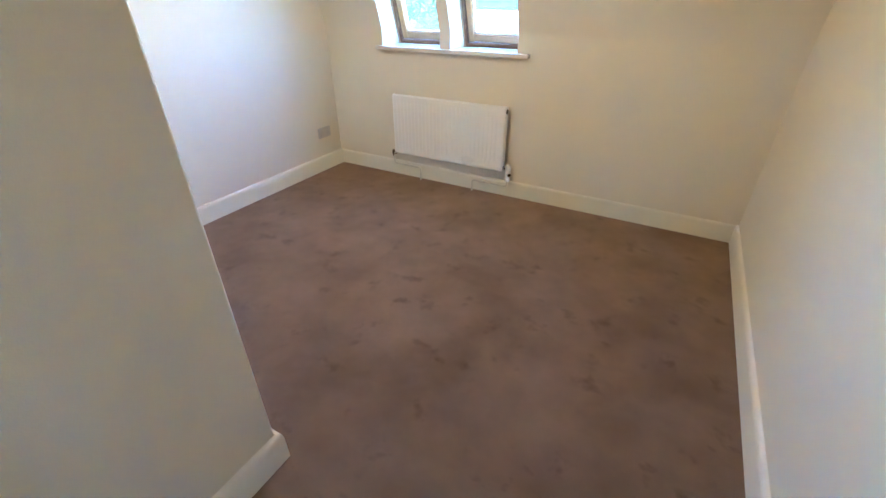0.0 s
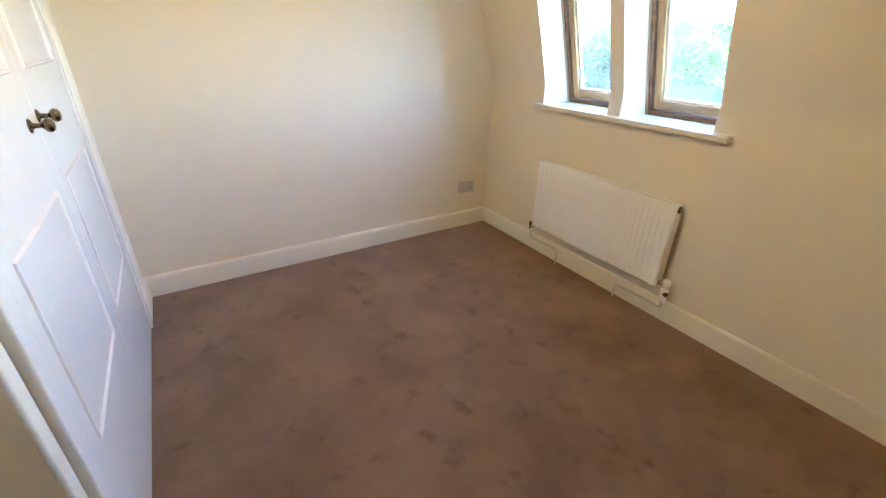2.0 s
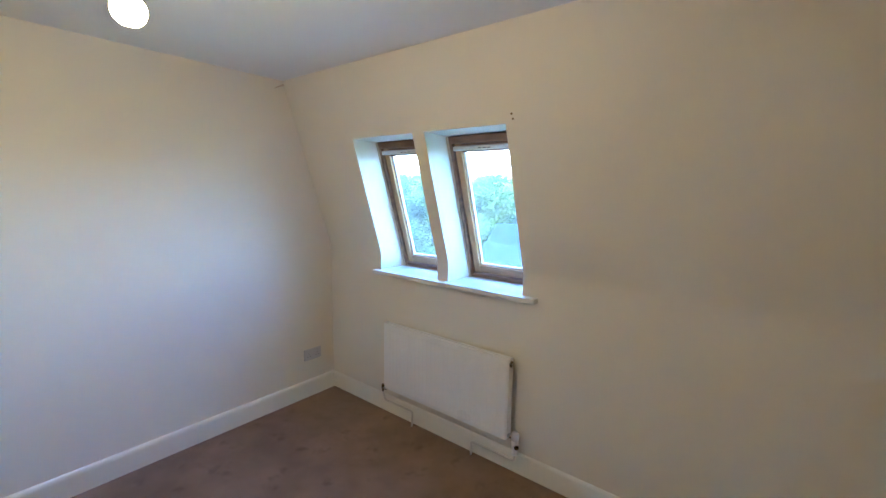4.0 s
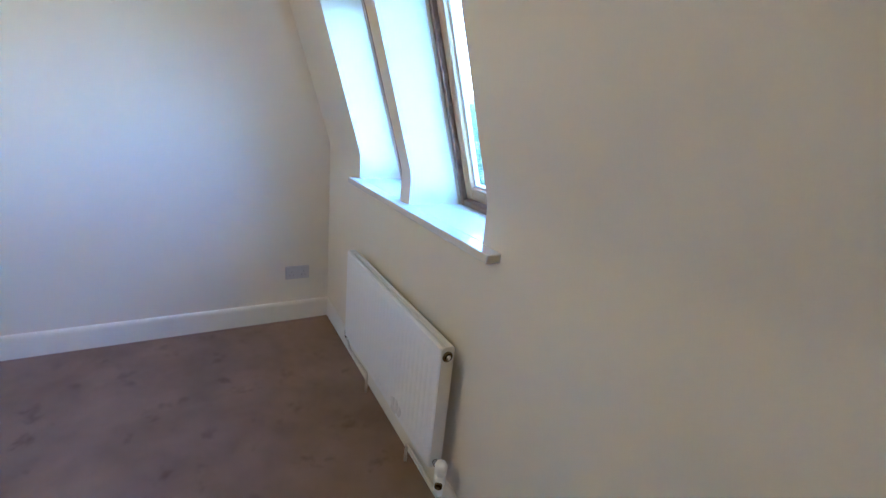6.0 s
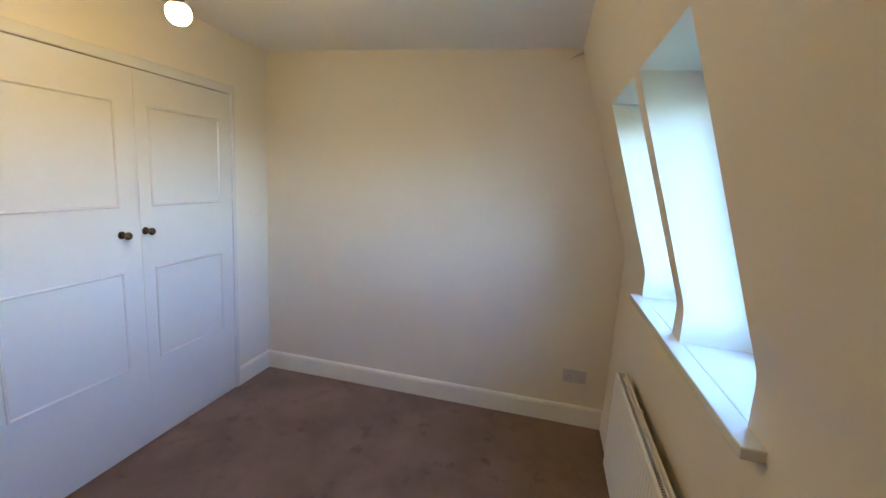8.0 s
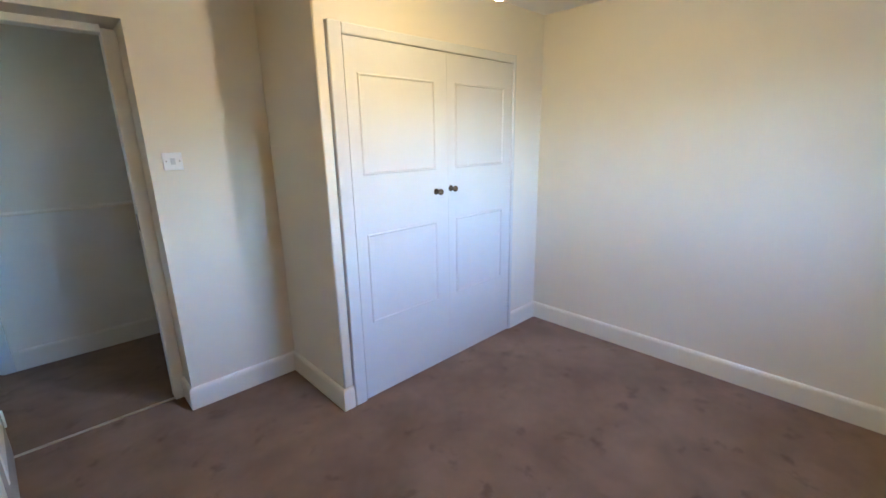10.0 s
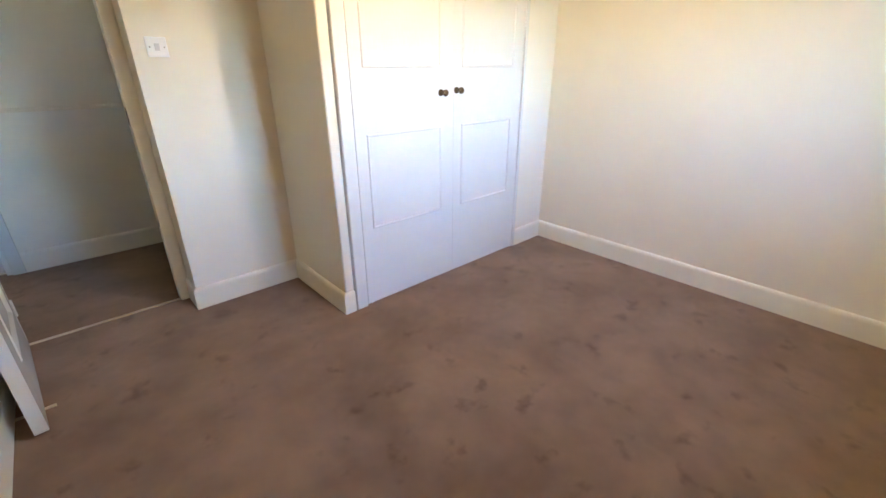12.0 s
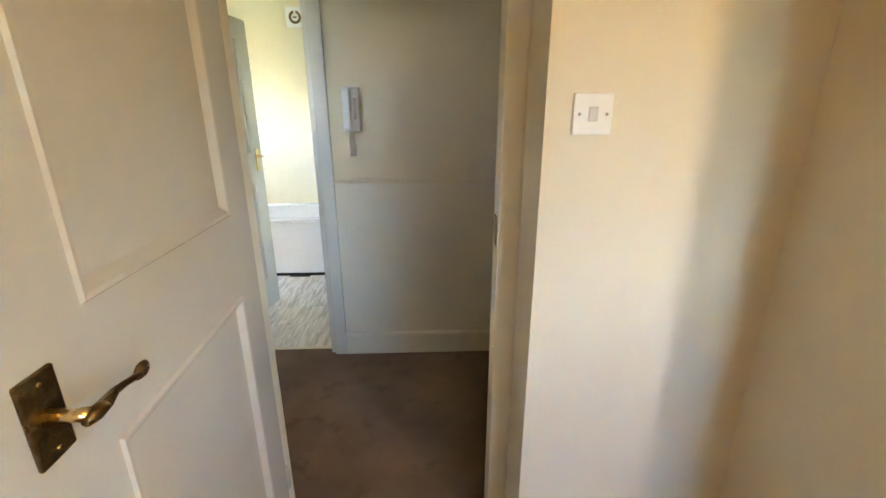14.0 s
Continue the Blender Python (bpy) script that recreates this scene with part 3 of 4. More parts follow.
def end_cap(x0, x1):
    """A thin side plate with rounded upper corners."""
    bm = bmesh.new()
    y0, y1, z0, z1, r = RY + 0.004, -0.033, RZ0 + 0.01, RZ1 + 0.001, 0.013
    curve = [(y1 - r + r * math.cos(a), z1 - r + r * math.sin(a)) for a in [math.pi / 2 * k / 6 for k in range(7)]]
    curve += [(y0 + r - r * math.sin(a), z1 - r + r * math.cos(a)) for a in [math.pi / 2 * k / 6 for k in range(7)]]
    prism(bm, [(y0, z0), (y1, z0)] + curve, "x", x0, x1)
    return bm


part("side_panel", end_cap(RX1 - 0.003, RX1 + 0.001), ENAMEL, rad)
part("side_panel", end_cap(RX0 - 0.001, RX0 + 0.003), ENAMEL, rad)
for bx in (0.84, 1.47):
    part("wall_bracket", boxes(((bx, -0.030, RZ0 + 0.06), (bx + 0.03, T, RZ0 + 0.40)), bevel=0.002), ENAMEL, rad)
bmg = bmesh.new()
quad_box(bmg, (RX0 + 0.004, RY + 0.012, RZ1 - 0.024), (RX1 - 0.004, RY + 0.018, RZ1 - 0.018))
quad_box(bmg, (RX0 + 0.004, -0.052, RZ1 - 0.024), (RX1 - 0.004, -0.046, RZ1 - 0.018))
for k in range(78):
    gx = RX0 + 0.010 + k * 0.012
    quad_box(bmg, (gx, RY + 0.018, RZ1 - 0.023), (gx + 0.0035, -0.052, RZ1 - 0.019))
part("top_grille", bmg, ENAMEL, rad, "slotted top grille")
# fins below the grille, their grey standing in for the shade between the panels
bmf = bmesh.new()
k = 0
while RX0 + 0.012 + k * 0.025 < RX1 - 0.01:
    a = RX0 + 0.012 + k * 0.025
    quad_box(bmf, (a, RY + 0.016, RZ0 + 0.03), (a + 0.0012, -0.048, RZ1 - 0.028))
    k += 1
part("convector_fin", bmf, GREYPLATE, rad, "convector fins between the panels, greyed for shade")
plug = part("bleed_plug", lathe([(0.018, 0), (0.018, 0.004), (0.014, 0.007), (0.012, 0.004)], 20), KNOB, rad, "dark ring of the bleed plug", True, pose(RX1 + 0.001, -0.058, RZ1 - 0.033, 0, 90))
part("bleed_pin", lathe([(0.009, 0.003), (0.009, 0.009), (0.006, 0.012)], 14), CHROME, plug, "", True)
VX, VY = RX1 + 0.045, -0.060
trv = part("valve", lathe([(0.009, 0.150), (0.016, 0.152), (0.016, 0.178), (0.013, 0.182), (0.013, 0.190), (0.020, 0.194), (0.020, 0.228), (0.015, 0.232), (0.015, 0.238),
                           (0.021, 0.242), (0.022, 0.270), (0.018, 0.280), (0.010, 0.283)], 20), PLASTIC, rad, "white plastic radiator valve with rounded cap", True, pose(VX, VY, 0))
part("valve_port", lathe([(0.013, 0.014), (0.013, 0.026), (0.010, 0.027), (0.009, 0.022)], 16), KNOB, trv, "dark round valve port", True, pose(0, 0, 0.205, 90) @ Matrix.Rotation(radians(52), 4, "Y"))
part("valve_tail", tube([(-0.043, 0, 0.250), (-0.016, 0, 0.250)], [0.011, 0.012]), CHROME, trv, "", True)
lock = part("lockshield_valve", lathe([(0.009, -0.012), (0.011, -0.008), (0.011, 0.018), (0.008, 0.022)], 16), KNOB, rad, "dark capped lockshield valve", True, pose(RX0 - 0.034, -0.060, 0.215))
part("valve_body", tube([(0.034, 0, -0.004), (0.0, 0, -0.004), (0.0, 0, -0.03)], [0.009, 0.010, 0.008]), CHROME, lock, "", True)
part("pipe", tube(rounded([(RX0 - 0.034, -0.060, 0.185), (RX0 - 0.034, -0.042, 0.112), (0.885, -0.030, 0.108), (0.885, -0.030, 0.0)], 0.022), 0.0065), COPPER, rad, "cream painted copper pipe", True)
part("pipe", tube(rounded([(RX1 + 0.045, -0.060, 0.160), (RX1 + 0.036, -0.042, 0.098), (1.372, -0.030, 0.092), (1.372, -0.030, 0.0)], 0.022), 0.0065), COPPER, rad, "cream painted copper pipe", True)


# ---- electrics ----
def plate_thing(name, m, w, h, mat, label, category):
    """A wall plate in local x across and z up; local y points out of the wall."""
    t = thing(name, m, label, category)
    part("plate", boxes(((-w / 2, 0, -h / 2), (w / 2, 0.009, h / 2)), bevel=0.003), mat, t)
    return t


sock = plate_thing("double_socket", pose(-T, -0.190, 0.330, 0, 0, -90), 0.147, 0.088, GREYPLATE, "satin grey double wall socket above the skirting", "wall socket")
for sx in (-0.036, 0.036):
    part("rocker", boxes(((sx * 1.35 - 0.008, 0.008, 0.014), (sx * 1.35 + 0.008, 0.0115, 0.034)), bevel=0.001), GREYPLATE, sock)
    for px, pz in ((0, 0.006), (-0.011, -0.016), (0.011, -0.016)):
        part("pin_hole", boxes(((sx + px - 0.002, 0.0085, pz - 0.003), (sx + px + 0.002, 0.0097, pz + 0.003))), DARK, sock)
sock2 = plate_thing("wall_socket", pose(W + T, -2.272, 0.350, 0, 0, 90), 0.088, 0.088, CREAMPLATE, "cream single socket low on the cream wall", "wall socket")
part("rocker", boxes(((-0.008, 0.008, 0.014), (0.008, 0.0115, 0.034)), bevel=0.001), CREAMPLATE, sock2)
for px, pz in ((0, 0.006), (-0.011, -0.016), (0.011, -0.016)):
    part("pin_hole", boxes(((px - 0.002, 0.0085, pz - 0.003), (px + 0.002, 0.0097, pz + 0.003))), GREYPLATE, sock2)
switch = plate_thing("light_switch", pose(2.305, R - T, 1.383, 0, 0, 0), 0.087, 0.087, PLASTIC, "white plastic single light switch beside the door", "light switch")
rock = part("rocker", boxes(((-0.009, 0.008, -0.014), (0.009, 0.012, 0.014)), bevel=0.0015), ROCKER, switch)
part("rocker_gap", boxes(((-0.0105, 0.0085, -0.0155), (0.0105, 0.0095, 0.0155))), ROCKER, switch)
for sx in (-0.030, 0.030):
    part("screw", lathe([(0.0038, 0), (0.003, 0.0012)], 10), CHROME, switch, "", True, pose(sx, 0.0088, 0, -90))

pend = thing("pendant_light", pose(1.482, -1.648, H), "lit bare round bulb hanging on a short cord", "pendant light")
part("ceiling_rose", lathe([(0.046, 0), (0.046, -0.006), (0.036, -0.022), (0.012, -0.028)]), PLASTIC, pend, "", True)
part("cord", tube([(0, 0, -0.024), (0.001, 0, -0.10), (0, 0, -0.19)], 0.0035), PLASTIC, pend, "", True)
part("lampholder", lathe([(0.005, -0.184), (0.011, -0.188), (0.0125, -0.192), (0.0130, -0.206), (0.0185, -0.211), (0.0195, -0.215), (0.0195, -0.255), (0.0175, -0.262)]), HOLDER, pend, "", True)
BULB_GLASS = glow_material("lit_bulb", BULB_COLOUR, BULB_GLOW)
bulb = part("bulb", lathe([(0.028, -0.300), (0.0335, -0.308), (0.036, -0.319), (0.036, -0.328), (0.031, -0.342), (0.020, -0.353), (0.006, -0.357)], 36), BULB_GLASS, pend, "glowing warm globe", True)
part("bulb_collar", lathe([(0.0125, -0.258), (0.0135, -0.272), (0.019, -0.284), (0.026, -0.295), (0.0285, -0.2995)], 36), HOLDER, bulb, "tan plastic bulb collar", True)

# screws and a stain left on the plaster
for hx, hz in ((1.690, 1.948), (1.694, 1.926)):
    s = tagged(mesh_object("wall_screw", lathe([(0.005, 0), (0.005, 0.003), (0.002, 0.006)], 10), BRASS, True), "small rusty screw in bare plaster", "screw", "screws beside the window")
    s.matrix_world = pose(hx, inner_y(hz) - 0.0005, hz, 106)

crack = bmesh.new()
pts = [(-0.345, 2.296), (-0.362, 2.291), (-0.385, 2.280), (-0.405, 2.268), (-0.432, 2.250)]
tops = [crack.verts.new((-T + 0.0015, y, z)) for y, z in pts]
lows = [crack.verts.new((-T + 0.0015, y + 0.004, z - w)) for (y, z), w in zip(pts, (0.016, 0.013, 0.010, 0.006, 0.001))]
for k in range(4):
    crack.faces.new((tops[k], tops[k + 1], lows[k + 1], lows[k]))
bmesh.ops.solidify(crack, geom=crack.faces[:], thickness=0.0012)
bmesh.ops.recalc_face_normals(crack, faces=crack.faces[:])
tagged(mesh_object("plaster_crack", crack, STAIN), "small brown crack in the plaster below the ceiling", "plaster crack")


# ---- hall ----
structure("floor_hall", boxes(((0.9, FRAME_Y1 + 0.054, -0.12), (4.3, HALL_Y - 0.08, 0))), CARPET, "brown cut-pile carpet in the hall", "carpet")
structure("ceiling_hall", boxes(((0.9, FRAME_Y1, 2.36), (4.3, HALL_Y - 0.12, 2.48))), CEILING, "white painted hall ceiling", "ceiling")
BX0, BX1, BH = 3.262, 3.985, 1.985
structure("wall_hall_south", boxes(((0.9, HALL_Y - T, 0), (BX0 - 0.03, HALL_Y - 0.12, 2.36)), ((BX1 + 0.03, HALL_Y - T, 0), (4.3, HALL_Y - 0.12, 2.36)),
                                   ((BX0 - 0.03, HALL_Y - T, BH + 0.03), (BX1 + 0.03, HALL_Y - 0.12, 2.36))), HALL, "cream hall wall with dado rail", "wall")
structure("wall_hall_east", boxes(((4.3, FRAME_Y1, 0), (4.42, HALL_Y - 0.12, 2.36))), HALL, "plain cream hall end wall", "wall")
structure("wall_hall_west", boxes(((0.78, FRAME_Y1, 0), (0.9, HALL_Y - 0.12, 2.36))), HALL, "plain cream hall end wall", "wall")
# unseen small high window opening, added to this wall to light the hall
HN0, HN1 = FRAME_Y1 + 0.12, FRAME_Y1
structure("wall_hall_north", boxes(((W + 0.14, HN0, 0), (3.96, HN1, 2.36)), ((4.24, HN0, 0), (4.3, HN1, 2.36)), ((3.96, HN0, 0), (4.24, HN1, 1.57)), ((3.96, HN0, 1.95), (4.24, HN1, 2.36)), ((0.9, FRAME_Y1, H), (W + 0.14, FRAME_Y1 + 0.12, 2.36))), HALL, "cream hall wall beside the bedroom door", "wall")
skirting("baseboard_9", (0.9, HALL_Y), (3.164, HALL_Y), (0, 1), (0, 0), 0.140)
structure("dado_lining", boxes(((0.9, HALL_Y - T - 0.002, 0.12), (3.164, HALL_Y - T + 0.003, 1.037))), SKIRT, "paler painted hall wall below the dado rail", "wall")
structure("dado_rail", boxes(((0.9, HALL_Y - T, 1.036), (3.160, HALL_Y - T + 0.010, 1.062)), ((0.9, HALL_Y - T, 1.044), (3.160, HALL_Y - T + 0.015, 1.054)), bevel=0.003), HALL, "cream painted dado rail", "dado rail")
structure("trim_bathroom_door", boxes(((3.165, HALL_Y - T, 0), (3.232, HALL_Y + 0.004, BH + 0.09)), ((BX1 + 0.03, HALL_Y - T, 0), (BX1 + 0.097, HALL_Y + 0.004, BH + 0.09)),
                                      ((3.232, HALL_Y - T, BH + 0.02), (BX1 + 0.03, HALL_Y + 0.003, BH + 0.088)),
                                      ((3.233, HALL_Y - T, 0), (BX0, HALL_Y - 0.125, BH)), ((BX1, HALL_Y - T, 0), (BX1 + 0.029, HALL_Y - 0.125, BH)),
                                      ((3.233, HALL_Y - T, BH), (BX1 + 0.029, HALL_Y - 0.125, BH + 0.019)), bevel=0.004), GLOSS, "white painted bathroom door casing", "door casing")
phone = thing("intercom_handset", pose(3.048, HALL_Y - T, 1.415), "white plastic entry intercom handset on the wall", "intercom")
part("base", boxes(((-0.043, 0, -0.108), (0.043, 0.026, 0.108)), bevel=0.007), PLASTIC, phone)
part("handset", boxes(((0.000, 0.026, -0.100), (0.038, 0.052, 0.100)), bevel=0.009), PLASTIC, phone)
part("grille", boxes(((-0.030, 0.0255, -0.050), (-0.012, 0.0275, 0.055)), bevel=0.001), GREYPLATE, phone, "grey speaker slot")
cordpts = [(0.012 + 0.006 * math.cos(k * 1.1), 0.02 + 0.006 * math.sin(k * 1.1), -0.105 - 0.125 * math.sin(math.pi * k / 80)) for k in range(41)]
cordpts += [(x - 0.018, y, z) for x, y, z in cordpts[::-1]]
part("cord", tube(cordpts, 0.003, 6), PLASTIC, phone, "curled grey-white handset cord", True)

# ---- bathroom seen through the open door ----
BY0, BY1 = HALL_Y - 0.12, -6.42
structure("floor_bathroom", boxes(((3.0, HALL_Y - 0.08, -0.12), (5.2, BY1, -0.006))), DARK, "dark subfloor under vinyl planks", "floor")
structure("ceiling_bathroom", boxes(((3.0, BY0, 2.4), (5.2, BY1, 2.5))), CEILING, "white bathroom ceiling", "ceiling")
structure("wall_bathroom_south", boxes(((3.0, BY1, 0), (5.2, BY1 - 0.12, 2.4))), TILE, "pale yellow bathroom wall", "wall")
structure("wall_bathroom_west", boxes(((2.9, BY0, 0), (3.0, BY1 - 0.12, 2.4))), TILE, "pale yellow bathroom wall", "wall")
# unseen opening, added and sized to bring light into bathroom and hall
structure("wall_bathroom_east", boxes(((5.2, BY0, 0), (5.32, -5.15, 2.4)), ((5.2, -5.70, 0), (5.32, BY1 - 0.12, 2.4)), ((5.2, -5.15, 0), (5.32, -5.70, 1.20)), ((5.2, -5.15, 1.85), (5.32, -5.70, 2.4))),
          TILE, "pale yellow bathroom wall with an unseen added window opening", "wall")
structure("wall_bathroom_north", boxes(((4.3, BY0 + 0.119, 0), (5.32, BY0, 2.4))), TILE, "pale yellow bathroom wall", "wall")
bath = thing("bathtub", pose(3.0, -5.735, 0), "white acrylic bathtub with plain side panel", "bathtub")
part("side_panel", boxes(((0.01, -0.020, 0.03), (1.70, 0.0, 0.50)), bevel=0.004), TUB, bath)
part("plinth", boxes(((0.01, -0.05, 0.0), (1.70, -0.014, 0.032))), DARK, bath, "dark recessed plinth")
bmt = bmesh.new()
rings = []
for inset, z in ((0.0, 0.500), (-0.008, 0.506), (-0.010, 0.528), (0.0, 0.536), (0.045, 0.534), (0.060, 0.520), (0.085, 0.33), (0.13, 0.16), (0.20, 0.14)):
    rings.append([bmt.verts.new(p) for p in ((0.012 + inset, -0.70 + inset, z), (1.698 - inset, -0.70 + inset, z), (1.698 - inset, 0.0 - inset, z), (0.012 + inset, 0.0 - inset, z))])
for a, b in zip(rings, rings[1:]):
    for k in range(4):
        bmt.faces.new((a[k], a[(k + 1) % 4], b[(k + 1) % 4], b[k]))
bmt.faces.new(rings[-1])
bmesh.ops.recalc_face_normals(bmt, faces=bmt.faces[:])
part("tub", bmt, TUB, bath, "white tub with rolled rim")
bath_door = panel_door("bathroom_door", pose(3.975, HALL_Y - 0.118, 0, 0, 0, -98), 0.70, 1.97, ((0.13, 0.57, 0.25, 0.94), (0.13, 0.57, 1.15, 1.84)), "open white bathroom door with brass handle")
bp = part("handle_plate", boxes(((0.620, -0.052, 1.02), (0.660, -0.044, 1.17)), bevel=0.002), BRIGHT, bath_door, "brass backplate")
part("lever", tube([(0.640, -0.05, 1.12), (0.640, -0.09, 1.12), (0.60, -0.095, 1.12), (0.54, -0.095, 1.125)], 0.008), BRIGHT, bp, "brass lever", True)
fan = thing("extractor_fan", pose(3.835, BY1, 2.235), "square white extractor fan with dark round grille", "extractor fan")
part("cover", boxes(((-0.085, 0, -0.085), (0.085, 0.022, 0.085)), bevel=0.006), PLASTIC, fan)
ringm = bmesh.new()
for k in range(28):
    a0, a1 = 2 * math.pi * k / 28, 2 * math.pi * (k + 1) / 28
    if 6 <= k <= 7:
        continue
    prism(ringm, [(0.033 * math.cos(a0), 0.033 * math.sin(a0)), (0.055 * math.cos(a0), 0.055 * math.sin(a0)),
                  (0.055 * math.cos(a1), 0.055 * math.sin(a1)), (0.033 * math.cos(a1), 0.033 * math.sin(a1))], "y", 0.0205, 0.0245)
part("grille_ring", ringm, BRASS, fan, "dark ring grille")
part("hub", boxes(((-0.018, 0.0215, -0.006), (0.018, 0.0245, 0.006)), bevel=0.001), BRASS, fan)
structure("bathroom_threshold", boxes(((3.262, HALL_Y - 0.092, -0.006), (3.985, HALL_Y - 0.066, 0.005)), bevel=0.002), STRIP, "pale metal bathroom threshold bar", "threshold strip")

# ---- outside ----
GROUND = -6.5
structure("ground", boxes(((-400, -400, GROUND - 0.5), (400, 400, GROUND))), GRASS, "green lawn reaching the horizon", "ground")
structure("building_wall", boxes(((-3.0, OUT - 0.02, GROUND), (6.0, OUT - 0.16, -0.13)), ((-3.0, -8.0, GROUND), (-2.8, OUT - 0.161, -0.13)), ((5.8, -8.0, GROUND), (6.0, OUT - 0.161, -0.13))), RENDER_WHITE, "pale rendered wall of the building below", "wall")


def leafy_tree(name, height, spread, mat, seed, label):
    """A tapered trunk with limbs and a crown of small leaf blades grouped in clumps."""
    rnd = random.Random(seed)
    t = thing(name, pose(0, 0, GROUND), label, "tree", "trees behind the house")
    th = height * 0.55
    bmw = tube([(0, 0, 0), (0.05, 0.02, th * 0.3), (-0.04, 0.06, th * 0.7), (0.02, 0.0, th)], [0.24, 0.19, 0.14, 0.07], 8)
    part("trunk", bmw, BARK, t)
    centres = []
    for k in range(13):
        a, lift = rnd.uniform(0, 6.28), rnd.uniform(0.35, 0.97)
        reach = spread * rnd.uniform(0.35, 1.0) * math.sin(math.pi * min(0.97, lift * 0.85 + 0.1)) ** 0.6
        tip = Vector((reach * math.cos(a), reach * math.sin(a), height * lift))
        start = Vector((0, 0, th * rnd.uniform(0.45, 0.98)))
        if k < 9:
            part("limb", tube([start, start.lerp(tip, 0.5) + Vector((0, 0, 0.2)), tip], [0.07, 0.045, 0.015], 6), BARK, t)
        centres.append((tip, spread * rnd.uniform(0.24, 0.42)))
    centres.append((Vector((0, 0, height * 0.92)), spread * 0.36))
    verts, faces = [], []
    for c, r in centres:
        for _ in range(1100):
            d = Vector((rnd.gauss(0, 1), rnd.gauss(0, 1), rnd.gauss(0, 0.85))).normalized() * r * rnd.uniform(0.30, 1.10)
            p, s = c + d, rnd.uniform(0.06, 0.12)
            u = Vector((rnd.gauss(0, 1), rnd.gauss(0, 1), rnd.gauss(0, 0.5))).normalized()
            v = u.orthogonal().normalized()
            b = len(verts)
            verts += [p - u * s, p + v * s * 0.8, p + u * s, p - v * s * 0.8]
            faces.append((b, b + 1, b + 2, b + 3))
    me = bpy.data.meshes.new("crown")
    me.from_pydata([tuple(v) for v in verts], [], faces)
    me.materials.append(mat)
    crown = new("crown", me)
    crown.parent = t
    return t


t1 = leafy_tree("tree", 9.4, 3.3, LEAF, 3, "broad green garden tree in full leaf")
t2 = leafy_tree("tree", 8.4, 2.6, LEAF_DARK, 8, "darker green garden tree in full leaf")
t1.matrix_world = pose(-15.6, 20.5, GROUND - 0.7, 0, 0, 40)
t2.matrix_world = pose(-19.0, 23.0, GROUND - 0.6, 0, 0, 10)
t3 = leafy_tree("tree", 9.0, 3.0, LEAF_BRIGHT, 12, "bright yellow-green garden tree in full leaf")
t3.matrix_world = pose(-13.6, 27.0, GROUND - 0.3, 0, 0, 75)
rt = random.Random(5)
for k in range(56):
    d = 25 + 7.0 * (k % 4) + rt.uniform(-2, 2)
    ang = radians(5 + 62 * (k + rt.uniform(0, 0.8)) / 56)
    x, y = 2.6 - d * math.sin(ang), -2 + d * math.cos(ang)
    if (x + 15.6) ** 2 + (y - 20.5) ** 2 < 9 or (x + 19) ** 2 + (y - 23) ** 2 < 9 or (abs(x + 7.5) < 5.5 and y < 26):
        continue
    copy_thing(t1 if k % 3 else t2, pose(x, y, GROUND + 0.6 * (k % 4) - rt.uniform(1.2, 2.3), 0, 0, rt.uniform(0, 360)))


def woodland(seed):
    """A far belt of leafy treetops behind the garden trees."""
    rnd = random.Random(seed)
    verts, faces = [], []
    for _ in range(230):
        d, ang = rnd.uniform(52, 62), radians(rnd.uniform(-2, 74))
        top, r = rnd.uniform(-0.6, 2.2), rnd.uniform(1.6, 3.0)
        c = Vector((2.6 - d * math.sin(ang), -2 + d * math.cos(ang), top - r))
        for _ in range(130):
            p = c + Vector((rnd.gauss(0, 1), rnd.gauss(0, 1), rnd.gauss(0, 1))).normalized() * r * rnd.uniform(0.5, 1.05)
            p.z -= rnd.choice((0, 0, 0, 2.0, 4.0))
            u, s = Vector((rnd.gauss(0, 1), rnd.gauss(0, 1), rnd.gauss(0, 0.6))).normalized(), rnd.uniform(0.16, 0.34)
            v, b = u.orthogonal().normalized(), len(verts)
            verts += [p - u * s, p + v * s * 0.8, p + u * s, p - v * s * 0.8]
            faces.append((b, b + 1, b + 2, b + 3))
    me = bpy.data.meshes.new("woodland")
    me.from_pydata([tuple(v) for v in verts], [], faces)
    me.materials.append(LEAF_DARK)
    return tagged(new("woodland", me), "hazy green woodland behind the gardens", "woodland", kind="stuff")


woodland(21)


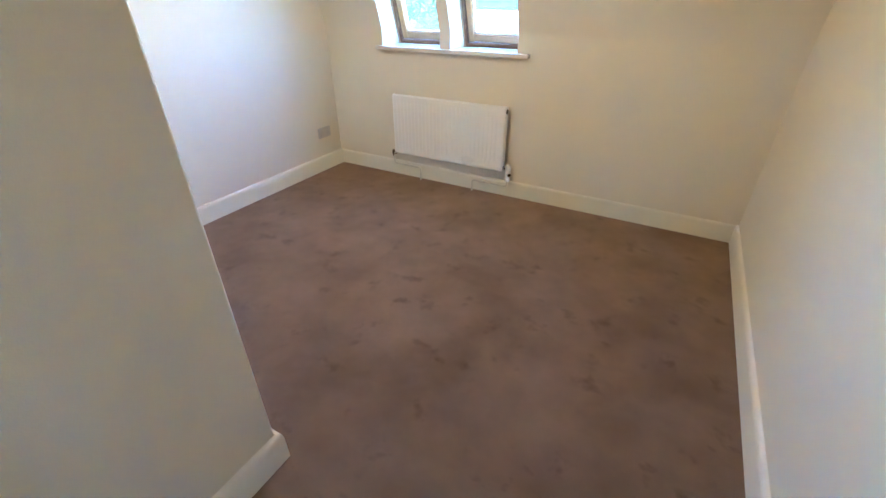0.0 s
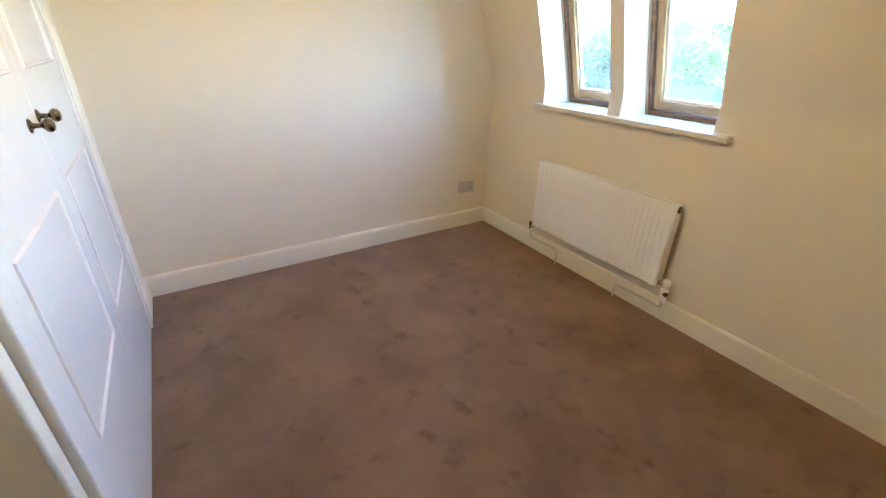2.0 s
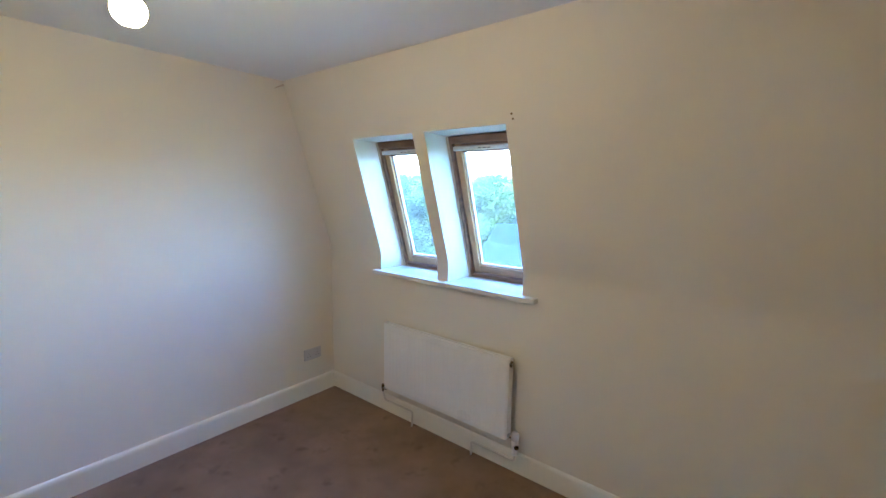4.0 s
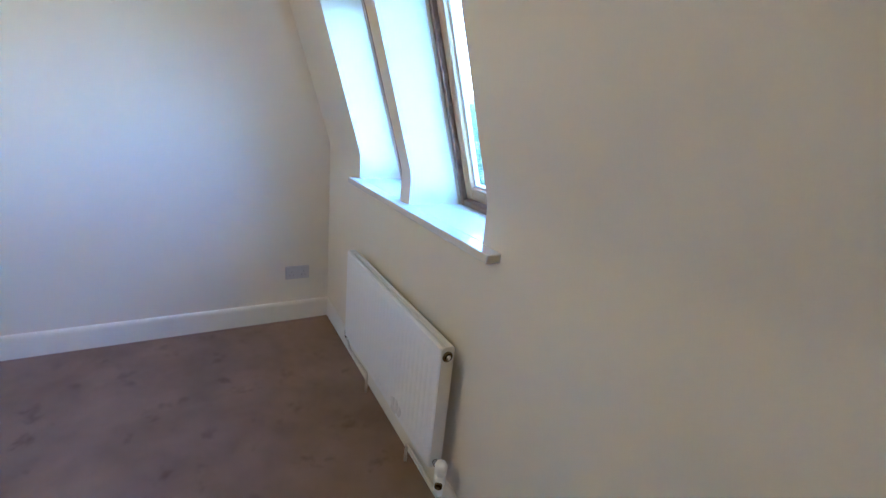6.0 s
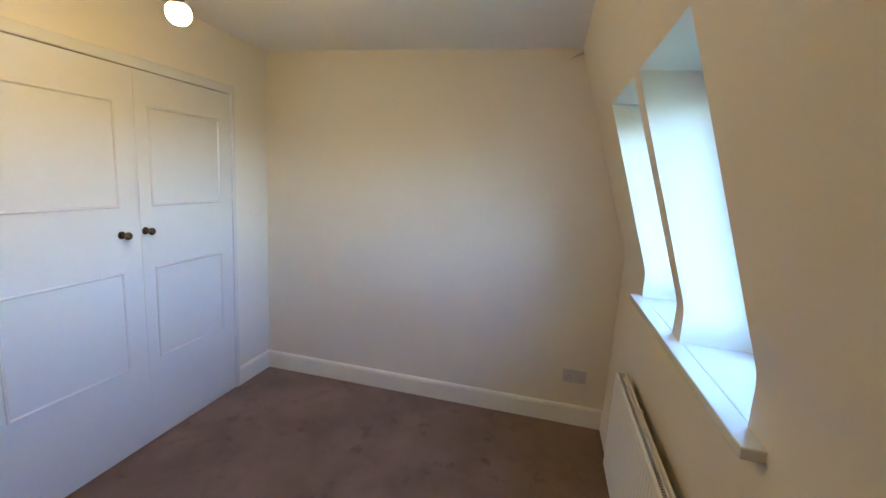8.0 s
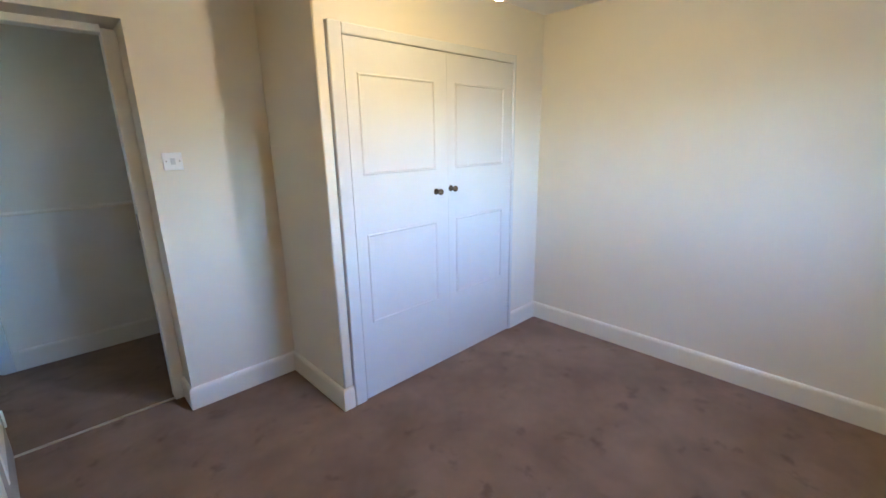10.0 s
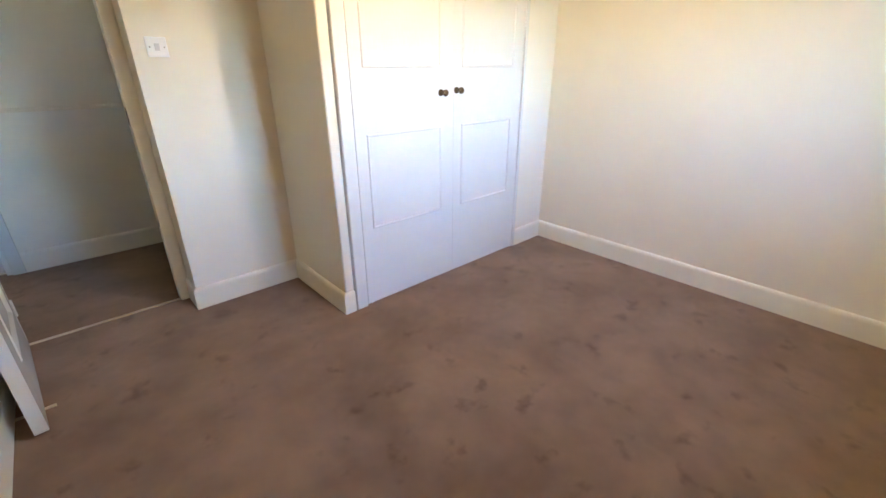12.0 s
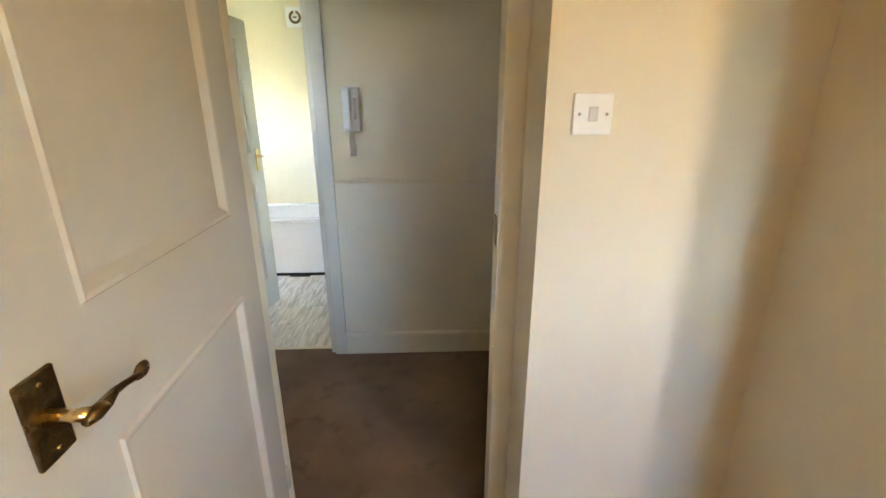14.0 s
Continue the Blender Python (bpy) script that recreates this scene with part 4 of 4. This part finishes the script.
def far_house(m):
    hs = thing("far_house", m, "white rendered house with blue-grey slate roofs", "house")
    part("wall", boxes(((0, 0, 0), (4.2, 3.4, 7.30)), ((-3.7, 0.4, 0), (0, 3.4, 3.74)), bevel=0.02), RENDER_WHITE, hs)
    bm = bmesh.new()
    prism(bm, [(-0.15, 7.24), (1.75, 8.55), (1.75, 8.67), (-0.15, 7.36)], "x", -0.15, 4.35)
    prism(bm, [(1.75, 8.55), (3.65, 7.24), (3.65, 7.36), (1.75, 8.67)], "x", -0.15, 4.35)
    part("roof", bm, SLATE, hs, "pitched blue-grey slate roof")
    gable = bmesh.new()
    prism(gable, [(0.01, 7.29), (3.39, 7.29), (1.75, 8.54)], "x", 0.0, 0.12)
    part("gable", gable, RENDER_WHITE, hs)
    bm = bmesh.new()
    prism(bm, [(0.2, 3.75), (3.4, 5.90), (3.4, 6.02), (0.2, 3.87)], "x", -3.85, -0.01)
    part("roof", bm, SLATE, hs, "blue-grey slate lean-to roof")
    part("back_wall", boxes(((-3.7, 3.2, 3.74), (-0.01, 3.39, 5.88)), bevel=0.01), RENDER_WHITE, hs)
    stack = part("chimney", boxes(((-0.95, 1.6, 4.6), (-0.30, 2.3, 6.05)), bevel=0.02), SLATE, hs, "dark slate-hung chimney stack")
    part("chimney_cap", boxes(((-1.0, 1.55, 6.05), (-0.25, 2.35, 6.13)), bevel=0.02), SLATE, stack)
    for k in (0.62, 0.98):
        win = part("window", boxes(((k, -0.02, 6.38), (k + 0.18, 0.02, 6.72)), bevel=0.005), GREYPLATE, hs, "small grey far window")
        part("sill", boxes(((k - 0.03, -0.06, 6.34), (k + 0.21, -0.021, 6.375))), RENDER_WHITE, win)
    return hs


far_house(pose(-7.7, 19.5, GROUND, 0, 0, 8))

# ---- bathroom floor: planks ----
for i in range(12):
    for j in range(3):
        x = 3.0 + i * 0.185
        y0 = HALL_Y - 0.082 - j * 0.62 + (0.31 if i % 2 else 0)
        y0, y1 = min(y0, HALL_Y - 0.094), max(y0 - 0.617, -5.79)
        if y0 - y1 < 0.1:
            continue
        p = mesh_object("plank", boxes(((0, 0, 0), (0.183, y1 - y0, 0.0058)), bevel=0.0012, segments=1), VINYL)
        p.parent = bpy.data.objects["floor_bathroom"]
        p.location = (x, y0, -0.0058)
